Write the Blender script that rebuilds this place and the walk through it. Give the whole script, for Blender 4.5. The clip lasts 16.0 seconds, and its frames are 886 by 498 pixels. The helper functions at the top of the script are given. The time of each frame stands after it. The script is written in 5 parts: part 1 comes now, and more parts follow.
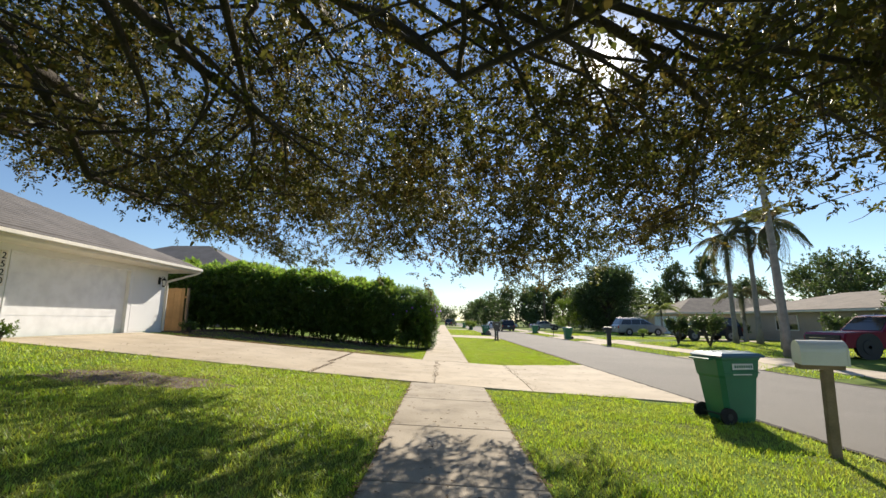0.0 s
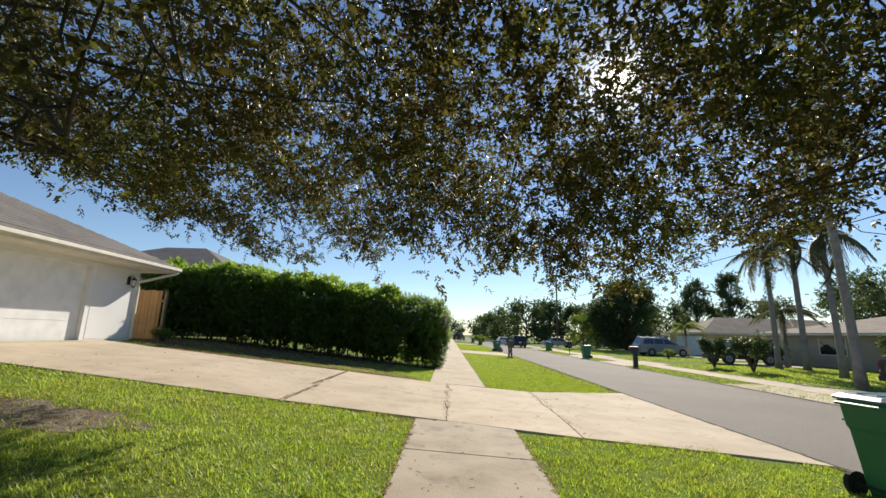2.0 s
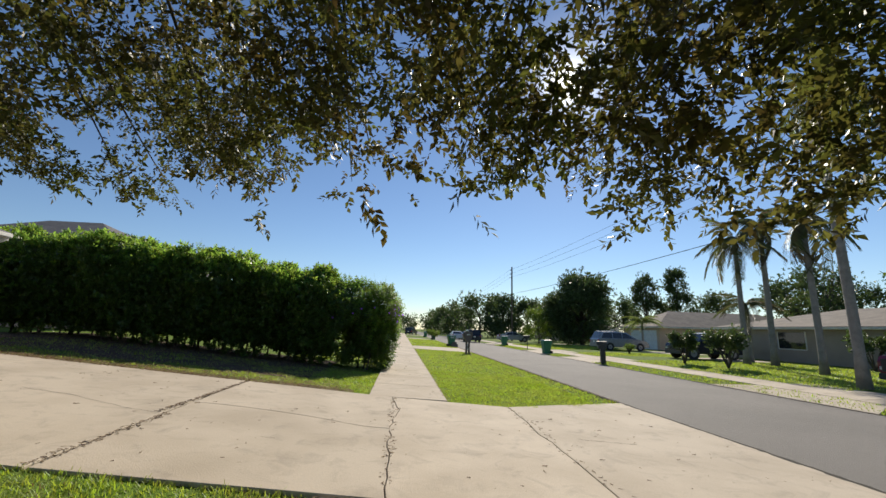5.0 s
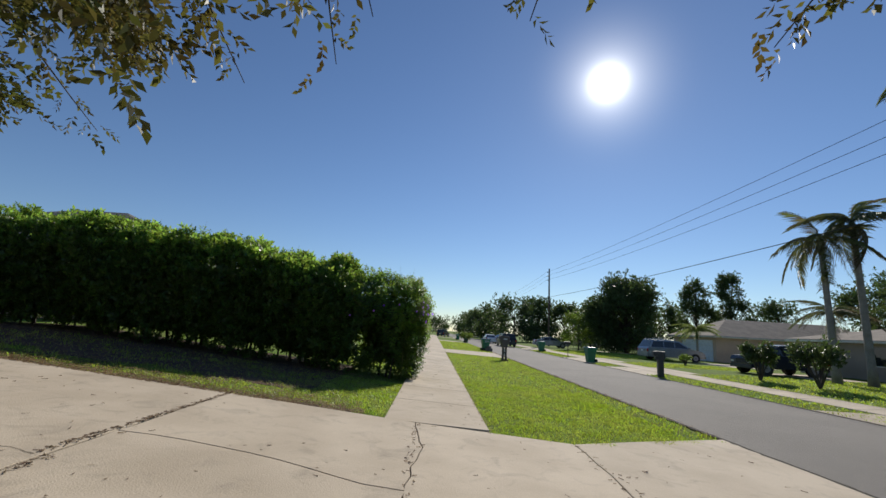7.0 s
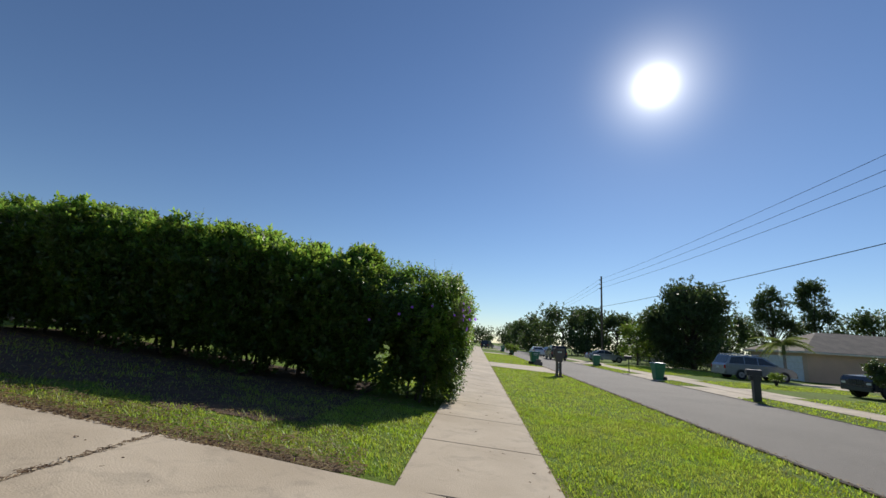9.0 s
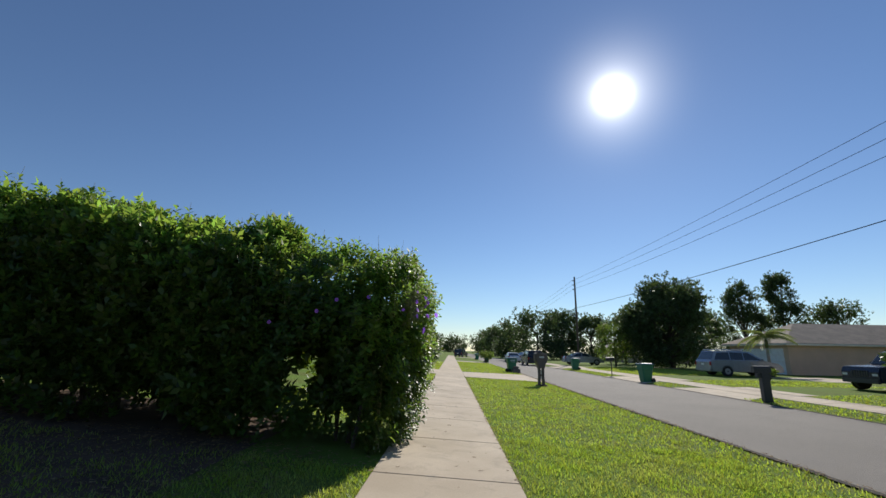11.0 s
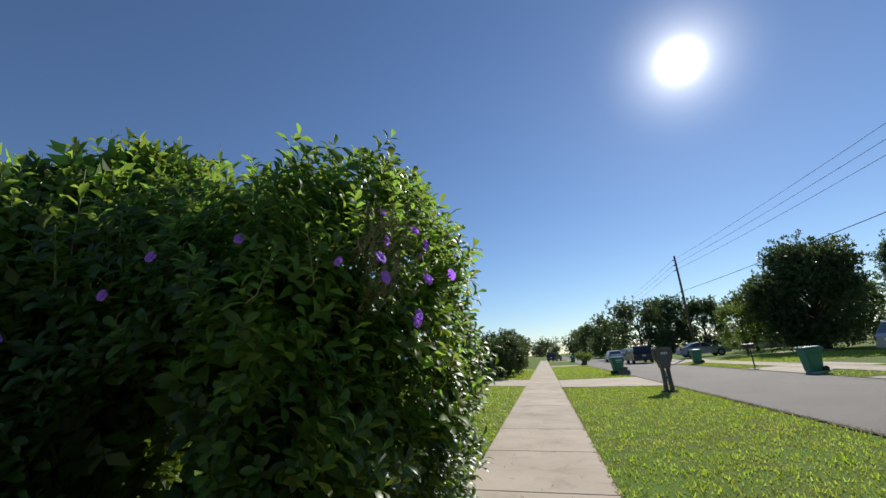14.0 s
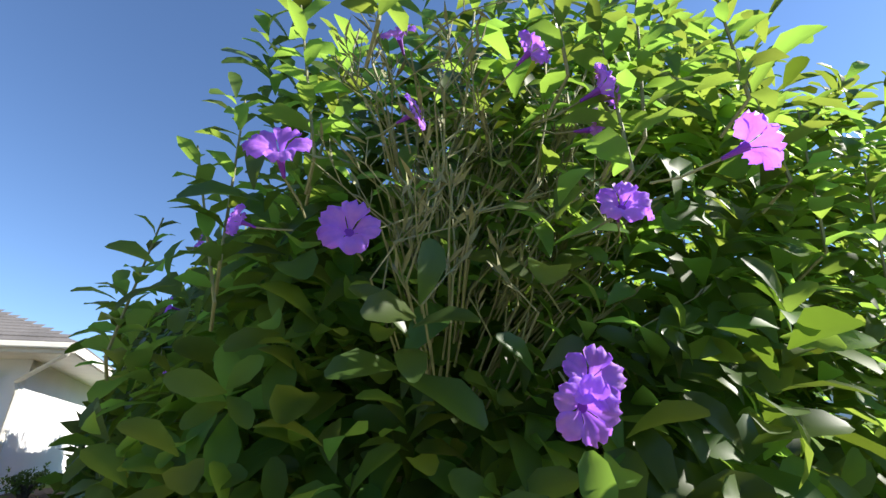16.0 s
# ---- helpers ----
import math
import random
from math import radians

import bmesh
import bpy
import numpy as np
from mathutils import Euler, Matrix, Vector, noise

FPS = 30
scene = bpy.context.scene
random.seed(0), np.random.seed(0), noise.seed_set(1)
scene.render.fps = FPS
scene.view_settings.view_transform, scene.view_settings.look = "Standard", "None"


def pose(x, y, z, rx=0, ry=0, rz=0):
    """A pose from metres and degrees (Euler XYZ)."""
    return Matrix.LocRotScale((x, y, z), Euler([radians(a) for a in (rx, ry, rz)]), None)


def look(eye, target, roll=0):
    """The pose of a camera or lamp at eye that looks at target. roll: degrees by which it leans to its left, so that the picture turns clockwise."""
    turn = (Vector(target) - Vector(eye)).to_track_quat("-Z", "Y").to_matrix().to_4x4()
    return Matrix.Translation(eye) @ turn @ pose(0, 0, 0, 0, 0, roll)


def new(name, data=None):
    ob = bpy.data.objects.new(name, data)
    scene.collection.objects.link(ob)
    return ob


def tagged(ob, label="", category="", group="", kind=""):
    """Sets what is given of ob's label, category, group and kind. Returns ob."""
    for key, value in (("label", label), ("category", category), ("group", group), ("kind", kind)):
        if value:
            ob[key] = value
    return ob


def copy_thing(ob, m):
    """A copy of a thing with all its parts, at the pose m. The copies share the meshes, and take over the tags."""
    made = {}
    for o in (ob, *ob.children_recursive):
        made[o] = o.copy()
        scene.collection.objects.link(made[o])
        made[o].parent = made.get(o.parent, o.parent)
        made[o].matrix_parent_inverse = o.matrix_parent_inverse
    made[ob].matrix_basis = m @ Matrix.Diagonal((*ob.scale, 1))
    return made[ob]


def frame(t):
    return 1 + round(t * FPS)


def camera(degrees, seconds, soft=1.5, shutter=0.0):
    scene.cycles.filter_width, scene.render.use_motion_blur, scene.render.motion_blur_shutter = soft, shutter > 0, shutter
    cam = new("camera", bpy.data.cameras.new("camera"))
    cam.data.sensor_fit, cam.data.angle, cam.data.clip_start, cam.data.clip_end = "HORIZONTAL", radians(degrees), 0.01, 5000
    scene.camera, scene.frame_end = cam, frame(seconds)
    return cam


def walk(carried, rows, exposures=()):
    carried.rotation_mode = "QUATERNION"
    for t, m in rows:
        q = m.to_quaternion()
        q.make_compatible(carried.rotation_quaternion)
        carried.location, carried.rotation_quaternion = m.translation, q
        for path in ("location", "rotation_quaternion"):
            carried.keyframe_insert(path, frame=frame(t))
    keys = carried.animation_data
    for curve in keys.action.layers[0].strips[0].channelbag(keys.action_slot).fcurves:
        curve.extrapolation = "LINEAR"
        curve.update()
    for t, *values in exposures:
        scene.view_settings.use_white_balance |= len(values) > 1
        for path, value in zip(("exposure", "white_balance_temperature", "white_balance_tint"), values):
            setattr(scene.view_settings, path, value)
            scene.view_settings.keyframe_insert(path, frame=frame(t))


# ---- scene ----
cam = camera(93.6, 16.0)
CROSS = pose(0, 0, 0, 0, 3.0, 0)  # the street lies on a side slope; plumb lines of house and pole give the turn
PATH = [
    (0, (0.109, -0.65, 1.351), (0.095, 1.322, 1.689), 3.3),
    (0.5, (0.076, -0.12, 1.352), (0.073, 1.855, 1.671), 3.4),
    (1, (0.026, 0.462, 1.381), (0.148, 2.426, 1.737), 4.9),
    (1.5, (0.033, 1.022, 1.375), (-0.016, 2.986, 1.749), 4.4),
    (2, (-0.039, 1.62, 1.365), (-0.101, 3.579, 1.762), 4.8),
    (2.5, (-0.016, 2.199, 1.378), (-0.115, 4.168, 1.716), 2.5),
    (3, (-0.109, 2.796, 1.314), (-0.404, 4.751, 1.611), 4.0),
    (3.5, (-0.059, 3.39, 1.343), (-0.021, 5.361, 1.675), 3.0),
    (4, (-0.117, 4.023, 1.311), (-0.003, 5.973, 1.743), 4.5),
    (4.5, (-0.05, 4.58, 1.331), (0.121, 6.534, 1.721), 4.8),
    (7, (0.101, 7.259, 1.354), (0.103, 9.222, 1.739), 6.4),
    (7.5, (0.073, 7.994, 1.323), (0.016, 9.942, 1.769), 7.8),
    (8, (0.083, 8.583, 1.319), (-0.089, 10.528, 1.752), 6.5),
    (8.5, (0.113, 9.225, 1.262), (0.072, 11.157, 1.778), 6.4),
    (9, (0.114, 9.827, 1.324), (-0.093, 11.773, 1.736), 7.0),
    (9.5, (0.13, 10.399, 1.298), (-0.074, 12.344, 1.714), 6.3),
    (12, (0.339, 14.293, 1.303), (0.323, 16.232, 1.795), 3.5),
    (12.5, (0.342, 14.85, 1.272), (0.269, 16.794, 1.738), 4.3),
    (13, (0.436, 15.491, 1.279), (0.332, 17.442, 1.705), 3.3),
    (13.5, (0.462, 16.069, 1.281), (0.214, 18.008, 1.704), 1.9),
    (14, (0.465, 16.665, 1.351), (0.035, 18.551, 1.858), -1.7),
    (14.5, (0.487, 17.222, 1.453), (-0.225, 18.987, 2.07), -5.8),
    (15, (0.378, 17.7, 1.49), (-0.667, 19.268, 2.16), -6.9),
    (15.5, (0.326, 18.07, 1.533), (-1.086, 19.331, 2.179), -5.1),
    (16, (0.192, 18.335, 1.533), (-1.466, 19.188, 2.258), -1.3),
]
EXPOSURES = [(0.0, 0.75, 7200, 10), (2.5, 0.55, 7200, 10), (4.5, 0.4, 7000, 10), (7.0, 0.05, 6550, 10), (12.0, 0.15, 6550, 10), (14.5, 0.22, 6500, 10), (15.2, 0.65, 6500, 10), (16.0, 1.34, 6500, 10)]
walk(cam, [(t, CROSS @ look(eye, target, roll)) for t, eye, target, roll in PATH], EXPOSURES)

# ---- world, sun ----
SUN = Vector((0.333, 0.781, 0.528)).normalized()
world = bpy.data.worlds.new("world")
scene.world = world
world.use_nodes = True
wn, wl = world.node_tree.nodes, world.node_tree.links
sky = wn.new("ShaderNodeTexSky")
sky.sky_type, sky.sun_disc = "NISHITA", False
sky.sun_elevation, sky.sun_rotation = math.asin(SUN.z), math.atan2(SUN.x, SUN.y)
sky.air_density, sky.dust_density, sky.ozone_density = 1.0, 0.05, 5.0
clear_air = wn.new("ShaderNodeHueSaturation")
clear_air.inputs["Hue"].default_value, clear_air.inputs["Saturation"].default_value = 0.503, 1.02
wl.new(sky.outputs[0], clear_air.inputs["Color"]), wl.new(clear_air.outputs[0], wn["Background"].inputs[0])
wn["Background"].inputs[1].default_value = 0.088
# the sun's own bright disc in the sky, softened by the air
coords, dot, core = wn.new("ShaderNodeTexCoord"), wn.new("ShaderNodeVectorMath"), wn.new("ShaderNodeMapRange")
dot.operation, dot.inputs[1].default_value = "DOT_PRODUCT", SUN
core.inputs[1].default_value, core.inputs[2].default_value, core.inputs[3].default_value, core.inputs[4].default_value = math.cos(radians(14)), 1.0, 0.0, 1.0
core_in = core.outputs[0]


def sky_math(kind, a, b):
    node = wn.new("ShaderNodeMath")
    node.operation = kind
    for slot, value in zip(node.inputs, (a, b)):
        if isinstance(value, float):
            slot.default_value = value
        else:
            wl.new(value, slot)
    return node.outputs[0]


bright = sky_math("ADD", sky_math("MULTIPLY", sky_math("POWER", core_in, 85.0), 2.3), sky_math("MULTIPLY", sky_math("POWER", core_in, 7.0), 0.4))
bright = sky_math("ADD", bright, sky_math("MULTIPLY", sky_math("POWER", core_in, 26.0), 0.5))
disc, both = wn.new("ShaderNodeBackground"), wn.new("ShaderNodeAddShader")
disc.inputs[0].default_value = (1, 0.97, 0.9, 1)
wl.new(coords.outputs["Generated"], dot.inputs[0]), wl.new(dot.outputs["Value"], core.inputs[0]), wl.new(bright, disc.inputs[1])
wl.new(wn["Background"].outputs[0], both.inputs[0]), wl.new(disc.outputs[0], both.inputs[1])
wl.new(both.outputs[0], wn["World Output"].inputs[0])
lamp = bpy.data.lights.new("sun", "SUN")
lamp.energy, lamp.angle, lamp.color = 4.2, radians(0.55), (1.0, 0.95, 0.86)
sun = new("sun", lamp)
sun.matrix_world = look(SUN * 100, (0, 0, 0))


# ---- materials ----
def material(name, colour, rough=0.8, metal=0.0, vary=0.25, scale=6.0, fine=60.0, bump=0.2, coarse=0.25, tint=None, spec=0.5, island=0.0, per=0.0, back=0.0, stain=0.0):
    """Two scales of noise on the colour, fine relief; island: spread by loose part; per: spread by object; back: light let through."""
    m = bpy.data.materials.new(name)
    m.use_nodes = True
    n, l = m.node_tree.nodes, m.node_tree.links
    b = n["Principled BSDF"]
    b.inputs["Roughness"].default_value, b.inputs["Metallic"].default_value = rough, metal
    b.inputs["Specular IOR Level"].default_value = spec
    geo = n.new("ShaderNodeNewGeometry")
    big, small = n.new("ShaderNodeTexNoise"), n.new("ShaderNodeTexNoise")
    for node, s, d in ((big, scale, 5), (small, fine, 4)):
        node.inputs["Scale"].default_value, node.inputs["Detail"].default_value = s, d
        l.new(geo.outputs["Position"], node.inputs["Vector"])
    mix = n.new("ShaderNodeMix")
    mix.data_type = "RGBA"
    c2 = tint or tuple(c * (1 - vary) for c in colour)
    mix.inputs[6].default_value, mix.inputs[7].default_value = (*colour, 1), (*c2, 1)
    ramp = n.new("ShaderNodeMapRange")
    ramp.inputs[1].default_value, ramp.inputs[2].default_value = 0.38, 0.66
    l.new(big.outputs[0], ramp.inputs[0])
    l.new(ramp.outputs[0], mix.inputs[0])
    hsv = n.new("ShaderNodeHueSaturation")
    val = n.new("ShaderNodeMapRange")
    val.inputs[3].default_value, val.inputs[4].default_value = 1 - coarse, 1 + coarse
    l.new(small.outputs[0], val.inputs[0])
    last = val.outputs[0]
    for spread, source in ((island, geo.outputs["Random Per Island"]), (per, None)):
        if spread:
            if source is None:
                source = n.new("ShaderNodeObjectInfo").outputs["Random"]
            r = n.new("ShaderNodeMapRange")
            r.inputs[3].default_value, r.inputs[4].default_value = 1 - spread, 1 + spread
            l.new(source, r.inputs[0])
            mul = n.new("ShaderNodeMath")
            mul.operation = "MULTIPLY"
            l.new(last, mul.inputs[0]), l.new(r.outputs[0], mul.inputs[1])
            last = mul.outputs[0]
            if spread == island:
                hue = n.new("ShaderNodeMapRange")
                hue.inputs[3].default_value, hue.inputs[4].default_value = 0.475, 0.52
                l.new(source, hue.inputs[0]), l.new(hue.outputs[0], hsv.inputs["Hue"])
    colour_out = mix.outputs[2]
    if stain:
        blot, edge, soil_mix = n.new("ShaderNodeTexNoise"), n.new("ShaderNodeMapRange"), n.new("ShaderNodeMix")
        blot.inputs["Scale"].default_value, blot.inputs["Detail"].default_value, blot.inputs["Roughness"].default_value, blot.inputs["Distortion"].default_value = 2.6, 7, 0.68, 0.8
        edge.inputs[1].default_value, edge.inputs[2].default_value, edge.inputs[3].default_value, edge.inputs[4].default_value = 0.52, 0.72, 0.0, stain
        soil_mix.data_type = "RGBA"
        soil_mix.inputs[7].default_value = (0.17, 0.145, 0.115, 1)
        l.new(geo.outputs["Position"], blot.inputs["Vector"]), l.new(blot.outputs[0], edge.inputs[0]), l.new(edge.outputs[0], soil_mix.inputs[0])
        l.new(colour_out, soil_mix.inputs[6])
        colour_out = soil_mix.outputs[2]
    l.new(colour_out, hsv.inputs["Color"]), l.new(last, hsv.inputs["Value"])
    l.new(hsv.outputs[0], b.inputs["Base Color"])
    if bump:
        bn = n.new("ShaderNodeBump")
        bn.inputs["Strength"].default_value, bn.inputs["Distance"].default_value = bump, 0.02
        l.new(small.outputs[0], bn.inputs["Height"]), l.new(bn.outputs[0], b.inputs["Normal"])
    if back:
        tr = n.new("ShaderNodeBsdfTranslucent")
        warm = n.new("ShaderNodeHueSaturation")
        warm.inputs["Hue"].default_value, warm.inputs["Saturation"].default_value, warm.inputs["Value"].default_value = 0.47, 1.1, 2.6
        sh = n.new("ShaderNodeMixShader")
        sh.inputs[0].default_value = back
        l.new(hsv.outputs[0], warm.inputs["Color"]), l.new(warm.outputs[0], tr.inputs[0])
        l.new(b.outputs[0], sh.inputs[1]), l.new(tr.outputs[0], sh.inputs[2])
        l.new(sh.outputs[0], n["Material Output"].inputs[0])
    return m


def plain(name, colour, rough=0.5, metal=0.0, coarse=0.06):
    return material(name, colour, rough, metal, 0.12, 3.0, 90.0, 0.03, coarse)


def glass_dark(name, colour=(0.02, 0.025, 0.03)):
    return material(name, colour, 0.04, 0.0, 0.1, 2, 20, 0, 0.02, spec=0.8)


M = dict(
    lawn=material("lawn_soil", (0.13, 0.21, 0.032), 0.95, 0, 0.3, 0.8, 45, 0.9, 0.5, tint=(0.14, 0.165, 0.04), spec=0.08),
    blade=material("grass_blade", (0.19, 0.295, 0.045), 0.5, 0, 0.3, 1.1, 9, 0, 0.25, tint=(0.235, 0.305, 0.07), island=0.4, back=0.4),
    litter=material("dry_litter", (0.16, 0.1, 0.055), 0.95, 0, 0.4, 5, 60, 0.2, 0.3, island=0.4),
    dry=material("dry_grass", (0.24, 0.18, 0.09), 0.9, 0, 0.3, 2, 30, 0, 0.25, island=0.35, back=0.2),
    concrete=material("concrete", (0.56, 0.465, 0.345), 0.9, 0, 0.2, 0.9, 70, 0.25, 0.14, tint=(0.46, 0.375, 0.27), per=0.05, stain=0.38),
    concrete_old=material("weathered_concrete", (0.44, 0.375, 0.295), 0.9, 0, 0.2, 1.3, 60, 0.3, 0.18, tint=(0.34, 0.285, 0.215), per=0.06, stain=0.7),
    joint=material("joint_dirt", (0.06, 0.05, 0.035), 1, 0, 0.4, 6, 60, 0.4, 0.4),
    asphalt=material("asphalt", (0.21, 0.188, 0.162), 0.9, 0, 0.12, 0.35, 180, 0.5, 0.22, stain=0.25),
    bare=material("bare_soil", (0.2, 0.165, 0.13), 1, 0, 0.4, 7, 50, 0.9, 0.45, tint=(0.11, 0.085, 0.06)),
    soil=material("mulch_soil", (0.12, 0.075, 0.045), 1, 0, 0.4, 3, 40, 0.6, 0.4),
    stucco=material("white_stucco", (0.83, 0.835, 0.85), 0.85, 0, 0.05, 1.2, 90, 0.3, 0.04),
    door_white=plain("white_door_paint", (0.83, 0.84, 0.86), 0.5),
    trim=plain("cream_trim", (0.78, 0.74, 0.66), 0.5),
    shingle=material("shingle", (0.17, 0.155, 0.145), 0.95, 0, 0.25, 1.5, 25, 0.6, 0.3),
    shingle_tan=material("tan_shingle", (0.24, 0.2, 0.16), 0.95, 0, 0.25, 1.5, 25, 0.6, 0.3),
    fence=material("cedar_plank", (0.5, 0.29, 0.12), 0.8, 0, 0.25, 2.0, 30, 0.3, 0.2, per=0.2),
    tan_wall=material("tan_stucco", (0.68, 0.48, 0.35), 0.9, 0, 0.1, 1, 60, 0.3, 0.06),
    grey_wall=material("beige_stucco", (0.4, 0.33, 0.265), 0.9, 0, 0.1, 1, 60, 0.3, 0.06),
    black=plain("black_metal", (0.02, 0.02, 0.02), 0.5),
    bark=material("oak_bark", (0.09, 0.075, 0.06), 0.95, 0, 0.4, 5, 40, 1.0, 0.35),
    palm_bark=material("palm_bark", (0.3, 0.27, 0.24), 0.95, 0, 0.25, 4, 25, 0.8, 0.25),
    oak=material("oak_leaf", (0.05, 0.062, 0.017), 0.5, 0, 0.3, 1.0, 30, 0, 0.15, tint=(0.068, 0.06, 0.017), island=0.45, back=0.38, spec=0.3),
    # old and new growth, with the hedge's shade and sunlit parts in the colours
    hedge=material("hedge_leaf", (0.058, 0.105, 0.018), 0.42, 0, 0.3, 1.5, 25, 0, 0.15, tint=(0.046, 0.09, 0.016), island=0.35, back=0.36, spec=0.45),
    hedge_young_lit=material("young_lit_hedge_leaf", (0.118, 0.208, 0.045), 0.5, 0, 0.3, 1.5, 25, 0, 0.15, tint=(0.085, 0.16, 0.034), island=0.35, back=0.6, spec=0.4),
    stem=material("green_stem", (0.27, 0.27, 0.14), 0.7, 0, 0.3, 8, 60, 0.2, 0.2),
    tree=material("tree_leaf", (0.05, 0.085, 0.026), 0.5, 0, 0.3, 0.4, 8, 0, 0.2, island=0.4, back=0.3),
    tree_light=material("bright_leaf", (0.1, 0.17, 0.03), 0.55, 0, 0.3, 0.4, 8, 0, 0.2, island=0.35, back=0.3),
    frond=material("palm_frond", (0.08, 0.105, 0.04), 0.5, 0, 0.3, 1, 12, 0, 0.2, tint=(0.075, 0.065, 0.035), island=0.3, back=0.3, spec=0.3),
    frond_pale=material("pale_frond", (0.13, 0.18, 0.055), 0.45, 0, 0.3, 1, 12, 0, 0.2, island=0.3, back=0.4),
    petal=material("violet_petal", (0.5, 0.2, 0.76), 0.6, 0, 0.2, 30, 200, 0.1, 0.15, tint=(0.42, 0.14, 0.68), back=0.35),
    throat=plain("dark_violet_throat", (0.2, 0.03, 0.4), 0.6),
    bin_green=plain("green_plastic", (0.022, 0.19, 0.1), 0.4),
    bin_lid=plain("blue_green_lid", (0.03, 0.13, 0.17), 0.35),
    rubber=plain("black_rubber", (0.015, 0.015, 0.015), 0.8),
    print_white=plain("white_print", (0.75, 0.77, 0.75), 0.6),
    post_wood=material("post_wood", (0.3, 0.21, 0.13), 0.9, 0, 0.3, 5, 50, 0.4, 0.25),
    pole_wood=material("pole_wood", (0.12, 0.09, 0.07), 0.95, 0, 0.3, 3, 40, 0.4, 0.25),
    mailbox_white=plain("white_mailbox_paint", (0.75, 0.74, 0.7), 0.35),
    mailbox_grey=plain("brown_grey_plastic", (0.13, 0.1, 0.09), 0.55),
    dark_plastic=plain("dark_plastic", (0.03, 0.032, 0.035), 0.5),
    silver=plain("silver_blue_paint", (0.3, 0.33, 0.38), 0.25, 0.4),
    red=plain("red_paint", (0.2, 0.012, 0.035), 0.25),
    navy=plain("dark_blue_paint", (0.012, 0.018, 0.036), 0.25),
    white_car=plain("white_paint", (0.7, 0.72, 0.75), 0.25),
    glass=glass_dark("dark_window_glass"),
    rim=plain("grey_alloy", (0.35, 0.35, 0.36), 0.4, 0.2),
    chrome=plain("bright_metal", (0.6, 0.6, 0.6), 0.2, 1.0),
    lamp_clear=plain("clear_lens", (0.7, 0.7, 0.7), 0.1),
    lamp_red=plain("red_lens", (0.35, 0.01, 0.01), 0.15),
    wire=plain("black_cable", (0.02, 0.02, 0.02), 0.6),
    terracotta=plain("dark_pot", (0.06, 0.04, 0.035), 0.7),
    stone=material("stone", (0.2, 0.17, 0.15), 0.95, 0, 0.3, 4, 40, 0.6, 0.25),
)

# ---- helpers for building ----
PROFILE_X = (-1500, -30, -10, -0.5, 1.1, 5.3, 8.7, 11.4, 13.2, 16, 22, 1500)
PROFILE_Z = (1.0, 1.0, 0.89, 0.026, -0.058, -0.23, -0.24, -0.33, -0.22, -0.1, -0.1, -0.1)


def land(x):
    """Height of the ground: the street lies on a side slope."""
    return float(np.interp(x, PROFILE_X, PROFILE_Z))


def obj(name, bm, mat, parent=None, label="", smooth=False):
    me = bpy.data.meshes.new(name)
    bm.normal_update()
    bm.to_mesh(me)
    bm.free()
    for mm in (mat if isinstance(mat, (list, tuple)) else [mat]):
        me.materials.append(mm)
    if smooth:
        for p in me.polygons:
            p.use_smooth = True
    ob = new(name, me)
    if parent is not None:
        ob.parent = parent
    if label:
        tagged(ob, label)
    return ob


def part(name, bm, mat, parent, label="", smooth=False):
    return obj(name, bm, mat, parent, label, smooth)


def thing(name, m, label, category, group=""):
    e = new(name)
    e.empty_display_size = 0.2
    e.matrix_world = m
    return tagged(e, label, category, group)


def box(x0, y0, z0, x1, y1, z1, bm=None, bevel=0.0):
    own = bmesh.new()
    vs = [own.verts.new((x, y, z)) for z in (z0, z1) for x, y in ((x0, y0), (x1, y0), (x1, y1), (x0, y1))]
    for f in ((3, 2, 1, 0), (4, 5, 6, 7), (0, 1, 5, 4), (1, 2, 6, 5), (2, 3, 7, 6), (3, 0, 4, 7)):
        own.faces.new([vs[i] for i in f])
    if bevel:
        bmesh.ops.bevel(own, geom=own.edges[:], offset=bevel, segments=2, affect="EDGES")
    if bm is None:
        return own
    me = bpy.data.meshes.new("tmp")
    own.to_mesh(me), own.free()
    bm.from_mesh(me)
    bpy.data.meshes.remove(me)
    return bm


def prism(outline, depth, axis="y", bm=None, bevel=0.0, at=0.0):
    """A flat outline of (a, b) points pushed out by depth: axis y takes (x, z), axis x takes (y, z), axis z takes (x, y)."""
    own = bmesh.new()
    put = {"y": lambda a, b, d: (a, d, b), "x": lambda a, b, d: (d, a, b), "z": lambda a, b, d: (a, b, d)}[axis]
    lo = [own.verts.new(put(a, b, at)) for a, b in outline]
    hi = [own.verts.new(put(a, b, at + depth)) for a, b in outline]
    n = len(outline)
    own.faces.new(lo), own.faces.new(hi[::-1])
    for i in range(n):
        own.faces.new((lo[i], hi[i], hi[(i + 1) % n], lo[(i + 1) % n]))
    bmesh.ops.recalc_face_normals(own, faces=own.faces[:])
    if bevel:
        sharp = [e for e in own.edges if e.calc_face_angle(0) > 0.6]
        bmesh.ops.bevel(own, geom=sharp, offset=bevel, segments=2, affect="EDGES")
    if bm is None:
        return own
    me = bpy.data.meshes.new("tmp")
    own.to_mesh(me), own.free()
    bm.from_mesh(me)
    bpy.data.meshes.remove(me)
    return bm


